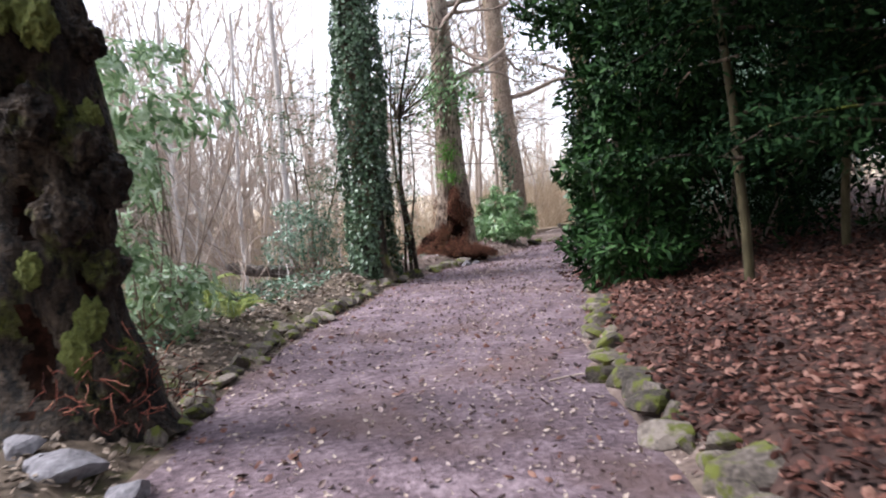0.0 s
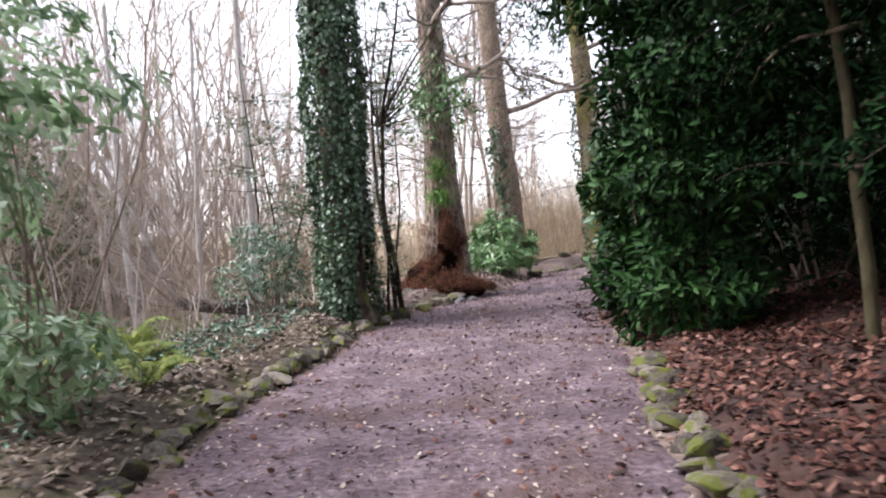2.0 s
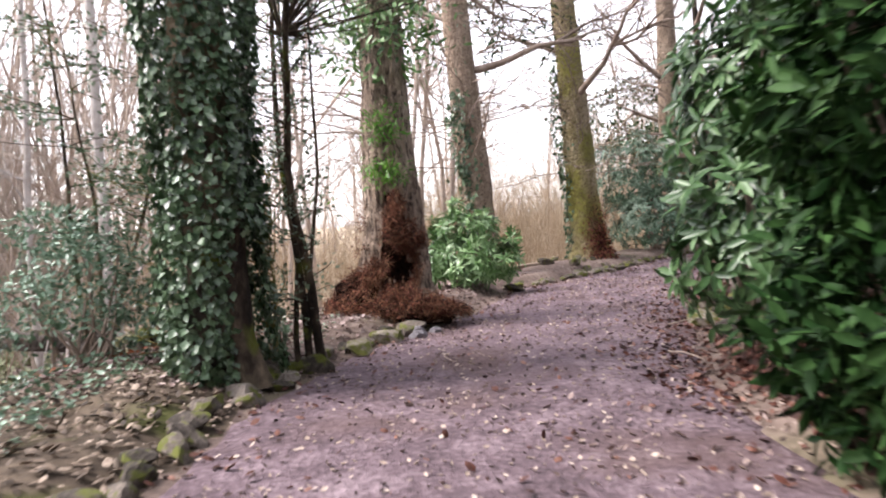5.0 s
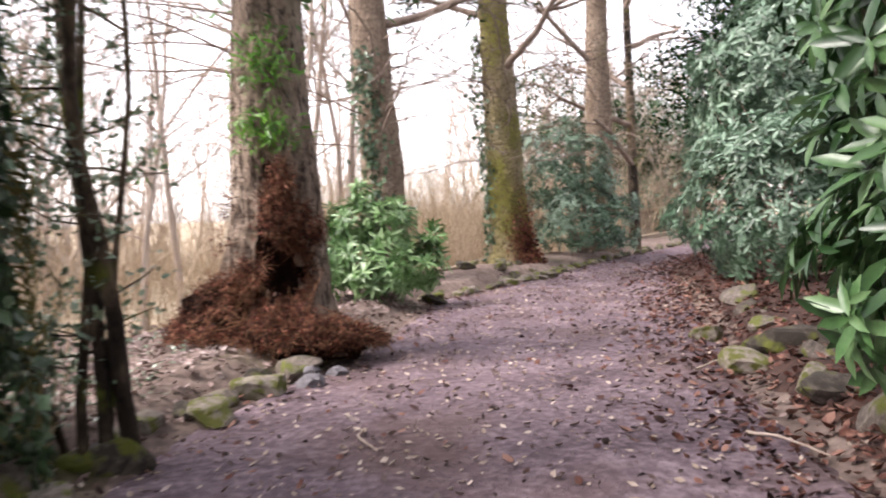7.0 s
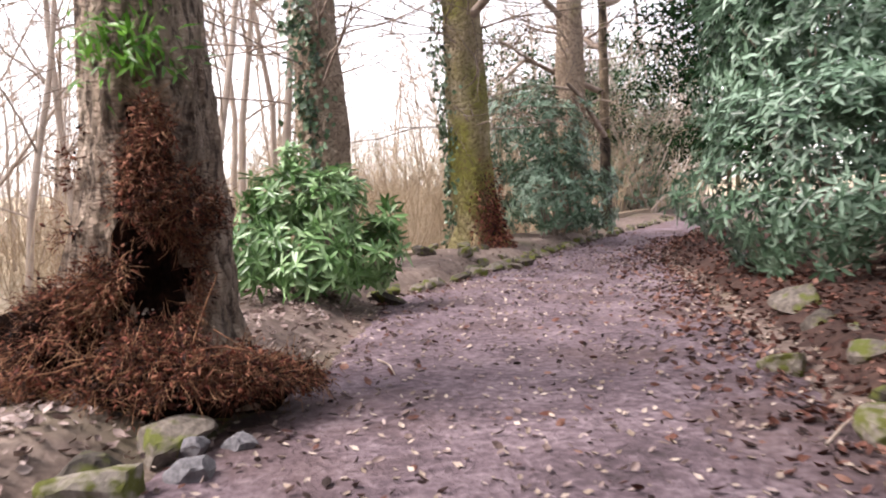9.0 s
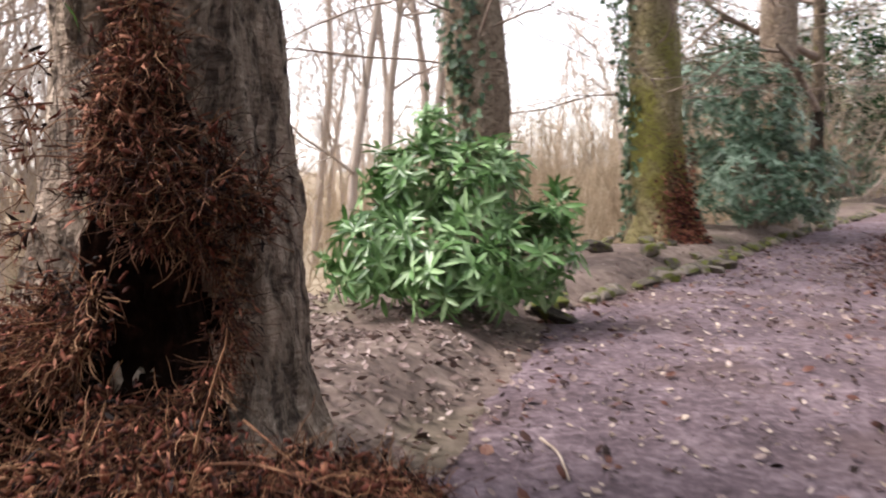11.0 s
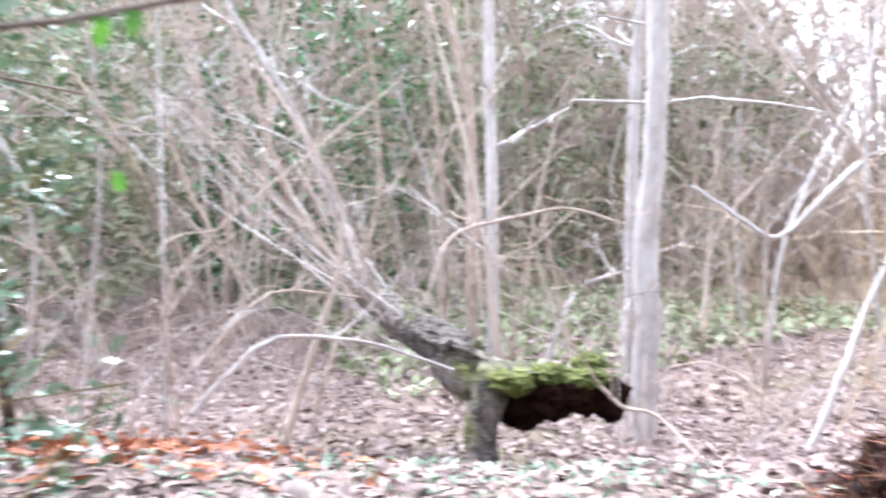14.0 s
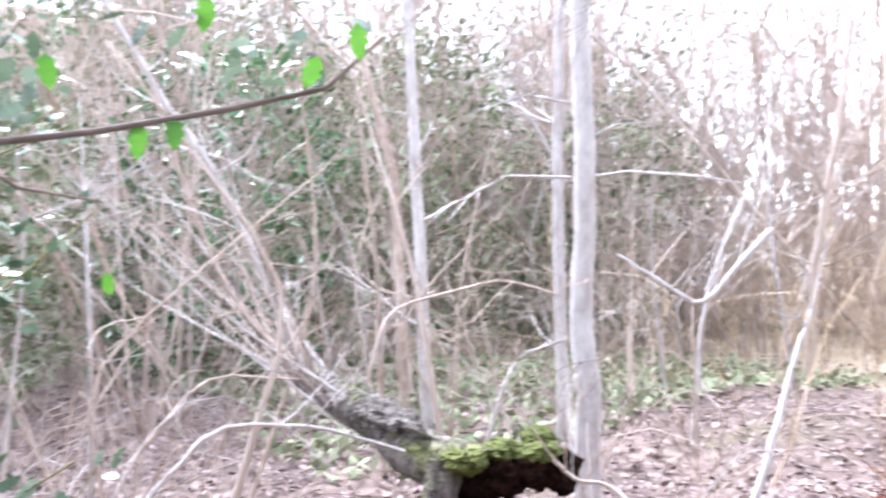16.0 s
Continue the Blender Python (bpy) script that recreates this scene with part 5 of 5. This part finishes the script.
q = np.concatenate([np.linspace((-0.95, 20.3, 1.68), (-0.5, 21.3, 1.68), 60), np.linspace((-1.1, 20.3, 1.2), (-1.2, 20.7, 1.05), 30)]) + gen.normal(0, 0.05, (90, 3))
part("foliage", holly_leaves(q, gen.normal(0, 1, q.shape), gen.normal(0, 0.5, q.shape) + (0, 0, 1), gen.uniform(0.035, 0.06, 90), gen), M_HOLLY, holly)


# ---- wooded slope ----
def stick(name, pts, r0, r1, material, label, category, sides=7, twigs=0, seed=0):
    th = thing(name, *pts[0], label, category)
    gen = np.random.default_rng(seed)
    tb = Tubes(sides)
    pts = np.asarray(pts, float)
    k = np.linspace(0, len(pts) - 1, len(pts) * 3)
    c = np.stack([np.interp(k, np.arange(len(pts)), pts[:, i]) for i in range(3)], 1)
    c[1:-1] = (c[:-2] + 2 * c[1:-1] + c[2:]) / 4 + gen.normal(0, r0 * 0.15, (len(c) - 2, 3))
    tb.add(c, np.linspace(r0, r1, len(c)))
    part("trunk" if category == "tree" else "wood", tb.mesh(name), material, th)
    for _ in range(twigs):
        tw = Tubes(4)
        i = int(gen.integers(2, len(c)))
        grow(tw, c[i], unit(gen.normal(0, 1, 3) + (0, 0, 0.5)), gen.uniform(0.5, 1.3), max(0.006, r1 * 0.5), 1, gen, steps=5)
        part("branch", tw.mesh("branch"), material, th)
    return th


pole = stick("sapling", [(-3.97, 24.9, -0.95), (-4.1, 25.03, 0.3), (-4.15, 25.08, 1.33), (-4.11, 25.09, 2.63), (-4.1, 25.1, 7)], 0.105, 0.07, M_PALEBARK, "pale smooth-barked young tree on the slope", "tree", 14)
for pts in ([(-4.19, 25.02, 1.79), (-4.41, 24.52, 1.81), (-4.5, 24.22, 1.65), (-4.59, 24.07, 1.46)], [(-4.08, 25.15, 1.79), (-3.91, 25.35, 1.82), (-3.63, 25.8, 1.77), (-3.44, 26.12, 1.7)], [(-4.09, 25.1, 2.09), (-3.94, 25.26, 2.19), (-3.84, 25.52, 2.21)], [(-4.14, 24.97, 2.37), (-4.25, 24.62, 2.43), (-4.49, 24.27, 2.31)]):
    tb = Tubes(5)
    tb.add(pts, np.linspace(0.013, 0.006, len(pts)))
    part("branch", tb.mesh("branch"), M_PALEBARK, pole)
stick("sapling", [(-5.65, 26.08, -0.9), (-5.65, 26.08, 1.97), (-5.54, 26.07, 3.29), (-5.4, 26.1, 7)], 0.07, 0.04, M_PALEBARK, "thin pale young tree behind the pole-like one", "tree", 8, 6, 1)
stick("sapling", [(-6.95, 25.23, -1.0), (-7.12, 25.28, 1.36), (-7.13, 25.24, 3.2), (-7.1, 25.2, 7)], 0.075, 0.05, M_PALEBARK, "slim pale tree on the slope", "tree", 8, 8, 2)
stick("sapling", [(-7.6, 25.3, -1.0), (-7.64, 25.3, 2.01), (-7.7, 24.96, 3.27), (-8.2, 24.4, 6)], 0.07, 0.03, M_DEADTWIG, "yellowish forked young tree on the slope", "tree", 8, 8, 3)
fallen = stick("fallen_log", [(-3.25, 23.4, -0.1), (-3.6, 23.3, -0.05), (-4.18, 23.26, 0.07), (-5.33, 23.18, 0.25)], 0.19, 0.13, M_LOG, "mossy fallen log on the slope", "log", 18)
gl = np.random.default_rng(160)
for k in range(7):
    u = k / 6
    lump("broken_end", -3.3 + 0.12 * u + gl.normal(0, 0.03), 23.32 + 0.6 * u, -0.1 - 0.03 * u + gl.normal(0, 0.03), 0.12, 0.12 + gl.uniform(0, 0.05), 0.1 + gl.uniform(0, 0.05), M_ROTSHADE, fallen, 3.0 + k, "black rotten broken end")
for k in range(8):
    u = k / 7
    lump("moss", -3.32 + 0.12 * u + gl.normal(0, 0.05), 23.25 + 0.66 * u, 0.04 - 0.03 * u + gl.normal(0, 0.02), 0.11, 0.1, 0.05 + gl.uniform(0, 0.03), M_MOSS, fallen.children[0], 5.0 + k, "bright yellow-green moss cushion")
lump("moss", -4.2, 23.24, 0.13, 0.6, 0.13, 0.1, M_LOG, fallen.children[0], 6.0, "yellow-green moss along the log")
stick("stump", [(-3.15, 23.0, -0.65), (-3.22, 23.1, -0.3), (-3.32, 23.2, 0.02)], 0.09, 0.11, M_LOG, "broken leaning stump under the fallen log", "stump", 10)
stick("leaning_tree", [(-5.33, 23.18, 0.15), (-5.57, 22.96, 0.98), (-5.71, 22.83, 1.38), (-5.83, 22.62, 1.96), (-6.02, 22.26, 2.53), (-6.4, 21.6, 4)], 0.04, 0.02, M_PALEBARK, "pale leaning dead stem growing from the fallen log", "tree", 8, 12, 4)
stick("leaning_tree", [(-5.33, 23.18, 0.15), (-5.94, 22.7, 0.97), (-6.18, 22.47, 1.8), (-6.4, 22.2, 3.0)], 0.035, 0.015, M_DEADTWIG, "thin leaning stem beside the fallen log", "tree", 6, 8, 5)
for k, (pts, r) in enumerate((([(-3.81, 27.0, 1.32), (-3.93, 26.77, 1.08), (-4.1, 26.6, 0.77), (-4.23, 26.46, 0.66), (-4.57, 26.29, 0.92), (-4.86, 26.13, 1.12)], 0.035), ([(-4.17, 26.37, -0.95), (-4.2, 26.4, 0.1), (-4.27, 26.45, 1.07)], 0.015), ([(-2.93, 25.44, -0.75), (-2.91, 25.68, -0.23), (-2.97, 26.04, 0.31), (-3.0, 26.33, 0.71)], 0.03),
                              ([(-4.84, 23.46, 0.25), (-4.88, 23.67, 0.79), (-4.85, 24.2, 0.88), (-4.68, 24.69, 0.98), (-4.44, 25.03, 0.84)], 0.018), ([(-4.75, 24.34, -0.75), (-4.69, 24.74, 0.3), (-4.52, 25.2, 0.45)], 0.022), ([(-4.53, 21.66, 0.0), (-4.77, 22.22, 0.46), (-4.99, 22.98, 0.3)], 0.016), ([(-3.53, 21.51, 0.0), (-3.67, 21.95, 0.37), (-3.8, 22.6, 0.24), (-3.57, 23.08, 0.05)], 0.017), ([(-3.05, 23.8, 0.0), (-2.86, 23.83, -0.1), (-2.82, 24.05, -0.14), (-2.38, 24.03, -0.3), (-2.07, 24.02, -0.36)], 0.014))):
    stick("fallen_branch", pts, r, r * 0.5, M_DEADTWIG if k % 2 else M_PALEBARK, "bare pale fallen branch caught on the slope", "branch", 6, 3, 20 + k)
gen = np.random.default_rng(95)
for k in range(46):
    x, y = gen.uniform(-13, -4.6), gen.uniform(20.5, 32)
    if abs(x + 4.1) < 0.8 and abs(y - 25) < 1.5:
        continue
    h = gen.uniform(2, 5)
    z = float(height(x, y)) - 0.1
    stick("sapling", [(x, y, z), (x + gen.normal(0, 0.3), y + gen.normal(0, 0.3), z + h * 0.5), (x + gen.normal(0, 0.7), y + gen.normal(0, 0.7), z + h)], gen.uniform(0.015, 0.035), 0.008, (M_PALEBARK, M_DEADTWIG, M_FARTWIG)[k % 3], "thin leafless sapling in the tangled undergrowth", "tree", 5, 7, 100 + k)

def brush_stem(th, pts, r, gen, material, twigs):
    tb = Tubes(4)
    pts = np.asarray(pts, float)
    tb.add(pts, np.linspace(r, r * 0.35, len(pts)))
    for _ in range(twigs):
        i = int(gen.integers(1, len(pts)))
        d = unit(unit(pts[i] - pts[i - 1]) + gen.normal(0, 0.6, 3))
        tb.add(wander(pts[i], d, gen.uniform(0.3, 0.9), 4, 0.15, 0.0, gen), np.linspace(r * 0.45, r * 0.15, 5))
    part("stem", tb.mesh("stem"), material, th)


# fan of thin stems leaning out of the fallen log, and the tangle beside it
gen = np.random.default_rng(141)
fan = thing("brushwood", -5.2, 23.1, 0.1, "thin pinkish leafless stems fanning up from the fallen log", "brushwood")
for k in range(26):
    e = np.array((gen.uniform(-7.6, -5.2), gen.uniform(21.2, 23.3), gen.uniform(1.0, 3.2)))
    b = np.array((gen.uniform(-5.6, -4.4), gen.uniform(23.0, 23.3), 0.15))
    k2 = np.linspace(0, 1, 8)[:, None]
    brush_stem(fan, b * (1 - k2) + e * k2 + np.sin(k2 * 3.14) * gen.normal(0, 0.14, 3), gen.uniform(0.006, 0.014), gen, (M_PALEBARK, M_FARTWIG, M_TWIG)[k % 3], 4)
for k in range(30):
    x, y = gen.uniform(-9.5, -3.0), gen.uniform(20.4, 26.5)
    z = float(height(x, y))
    th = thing("brushwood", x, y, z, "low tangle of arching bare brambles on the slope", "brushwood", "brambles of the slope")
    for _ in range(5):
        a, reach, up = gen.uniform(0, 6.28), gen.uniform(0.7, 1.9), gen.uniform(0.3, 1.3)
        u = np.linspace(0, 1, 8)[:, None]
        arch = np.array((x, y, z - 0.05)) + u * reach * np.array((math.cos(a), math.sin(a), 0)) + np.sin(u * 2.6) * np.array((0, 0, up)) + np.sin(u * 5) * gen.normal(0, 0.06, 3)
        brush_stem(th, arch, gen.uniform(0.004, 0.009), gen, (M_TWIG, M_FARTWIG, M_DEADTWIG, M_PALEBARK)[int(gen.integers(4))], 3)

# sparse evergreen sapling behind the ivy tree
gen = np.random.default_rng(142)
sap = thing("holly", -3.0, 20.7, float(height(-3.0, 20.7)), "slender sparse holly sapling with small dark leaves", "tree")
P, D = [], []
for k in range(3):
    q = wander((-3.0 + 0.1 * k, 20.7 - 0.1 * k, float(height(-3.0, 20.7)) - 0.05), (gen.normal(0, 0.12), gen.normal(0, 0.05), 1), 4.6 - 0.6 * k, 12, 0.06, 0.05, gen)
    tb = Tubes(6)
    tb.add(q, np.linspace(0.03, 0.006, 13))
    part("stem", tb.mesh("stem"), M_DARKBARK, sap)
    for _ in range(24):
        i = int(gen.integers(4, 13))
        a = gen.uniform(0, 6.28)
        b = wander(q[i], (math.cos(a), math.sin(a), 0.2), gen.uniform(0.4, 1.1), 5, 0.16, -0.02, gen)
        tb = Tubes(4)
        tb.add(b, np.linspace(0.007, 0.002, 6))
        part("twig", tb.mesh("twig"), M_DARKBARK, sap)
        j = gen.integers(1, 6, 20)
        P.append(b[j] + gen.normal(0, 0.05, (20, 3))), D.append(gen.normal(0, 0.7, (20, 3)) + unit(b[-1] - b[0]))
P, D = np.concatenate(P), np.concatenate(D)
part("foliage", holly_leaves(P, D, gen.normal(0, 0.8, P.shape) + (0, 0, 0.6), gen.uniform(0.04, 0.075, len(P)), gen), M_HOLLY, sap, "glossy dark green leaves")

# drooping evergreen sprays between the far trees
P, D = [], []
for k in range(26):
    b = wander((gen.uniform(2.0, 4.4), gen.uniform(28.6, 30.2), gen.uniform(5.6, 8.0)), (gen.normal(0, 0.6), gen.normal(0, 0.4), -0.5), gen.uniform(0.8, 1.5), 5, 0.15, -0.12, gen)
    tb = Tubes(4)
    tb.add(np.concatenate([[np.array((2.35 - 0.05 * 6.5, 29.0, b[0][2] + 0.2))], b]), np.linspace(0.016, 0.003, 7))
    part("hanging_twig", tb.mesh("hanging_twig"), M_TWIG, tree_c)
    j = gen.integers(1, 6, 50)
    P.append(b[j] + gen.normal(0, 0.1, (50, 3))), D.append(np.tile((0.0, 0.0, -1.0), (50, 1)))
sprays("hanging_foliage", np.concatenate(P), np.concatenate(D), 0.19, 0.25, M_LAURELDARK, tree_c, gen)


def fern(x, y, size, seed):
    """Arching fronds with paired leaflets round one crown."""
    gen = np.random.default_rng(seed)
    z = float(height(x, y))
    th = thing("fern", x, y, z, "yellow-green fern with arching fronds on the bank", "fern", "ferns on the bank")
    for k in range(11):
        a = k * 2.4 + gen.normal(0, 0.2)
        L = size * gen.uniform(0.8, 1.15)
        u = np.linspace(0, 1, 12)
        out = np.array((math.cos(a), math.sin(a), 0))
        rib = np.array((x, y, z)) + np.outer(u * L, out) + np.outer(np.sin(u * 2.3) * L * gen.uniform(0.4, 0.65), (0, 0, 1))
        tb = Tubes(4)
        tb.add(rib, np.linspace(0.006, 0.0015, 12))
        frond = part("frond", tb.mesh("frond"), M_FERN, th)
        side = np.cross(out, (0, 0, 1))
        v = np.repeat(np.linspace(0.12, 0.98, 26), 2)
        base = np.stack([np.interp(v, u, rib[:, i]) for i in range(3)], 1)
        sgn = np.tile((1.0, -1.0), 26)[:, None]
        ll = L * 0.26 * np.sin(np.pi * (0.15 + 0.85 * v)) + 0.01
        part("blade", leaf_mesh("blade", base, side * sgn + out * 0.35 + gen.normal(0, 0.08, base.shape), np.tile((0.0, 0.0, 1.0), (52, 1)) + out * 0.2, ll, ll * 0.26), M_FERN, frond)


for k, (x, y, size) in enumerate(((-4.2, 16.8, 0.75), (-4.7, 17.5, 0.7), (-3.7, 16.2, 0.55), (-4.0, 14.6, 0.6), (-2.9, 14.2, 0.5))):
    fern(x, y, size, 150 + k)

# ---- boulders, timbers, sticks ----
boulder(-2.45, 8.6, 0.42, "pale angular stone beside the old tree")
boulder(-2.0, 8.4, 0.3, "small pale stone beside the old tree")
boulder(-2.8, 8.75, 0.3, "pale stone at the foot of the old tree")
boulder(0.08, 21.45, 0.42, "flat stone capped with yellow-green moss", M_MOSSYSTONE)
boulder(-0.26, 20.75, 0.36, "mossy stone at the path edge", M_MOSSYSTONE)
boulder(0.42, 21.65, 0.26, "pale stone below the tree roots")
boulder(0.65, 22.0, 0.2, "small pale stone below the tree roots")
boulder(0.42, 21.95, 0.26, "grey stone below the tree roots")
boulder(3.65, 20.86, 0.4, "flat mossy stone in the bed edge", M_MOSSYSTONE)
boulder(4.2, 22.3, 0.34, "mossy stone in the bed edge", M_MOSSYSTONE)
boulder(3.4, 19.85, 0.32, "mossy stone under the rhododendron", M_MOSSYSTONE)
gen = np.random.default_rng(97)
for k in range(12):
    boulder(4.9 + gen.normal(0, 0.5), 30.0 + gen.normal(0, 0.45), gen.uniform(0.2, 0.4), "grey stone in the heap below the green tree", M_STONE)


def timber(a, b, w, h, label):
    bm = bmesh.new()
    bmesh.ops.create_cube(bm, size=1)
    bmesh.ops.subdivide_edges(bm, edges=bm.edges[:], cuts=5)
    for v in bm.verts:
        v.co += Vector([0.03 * noise.noise(v.co * 4 + Vector((k, b[0], 0))) for k in range(3)])
    bmesh.ops.bevel(bm, geom=bm.edges[:], offset=0.004, segments=1)
    me = bpy.data.meshes.new("timber")
    bm.to_mesh(me)
    bm.free()
    ob = part("timber", me, M_SMOOTHBARK)
    a, b = Vector(a), Vector(b)
    ob.matrix_basis = Matrix.Translation((a + b) / 2) @ (b - a).to_track_quat("X", "Z").to_matrix().to_4x4() @ Matrix.Diagonal(((b - a).length, w, h, 1))
    tagged(ob, label, "timber")


timber((11.6, 39.2, 0.1), (17.4, 44.6, 0.18), 0.35, 0.34, "long weathered timber edging the far path")
timber((13.9, 42.9, 0.86), (18.2, 46.6, 1.08), 0.4, 0.45, "raised weathered timber on the bank above the far path")
timber((13.7, 42.5, 0.3), (18.4, 46.6, 0.35), 0.35, 0.7, "dark retaining board below the raised timber")
timber((2.9, 29.6, 0.12), (4.2, 30.6, 0.14), 0.25, 0.25, "dark rotting log between the far trees")
for k, pts in enumerate(([(1.72, 23.6, 0.03), (1.75, 23.4, 0.04), (1.72, 23.1, 0.03)], [(0.62, 20.2, 0.03), (0.55, 20.0, 0.05), (0.62, 19.75, 0.03)], [(2.6, 19.4, 0.03), (2.7, 19.2, 0.04), (2.72, 18.9, 0.03)], [(0.75, 10.4, 0.03), (1.0, 10.5, 0.04), (1.15, 10.45, 0.05)], [(3.2, 20.9, 0.05), (3.5, 21.1, 0.06), (3.7, 21.2, 0.06)])):
    stick("stick", pts, 0.01, 0.005, M_DEADTWIG, "thin pale stick lying on the path", "stick", 6, 0, 300 + k)
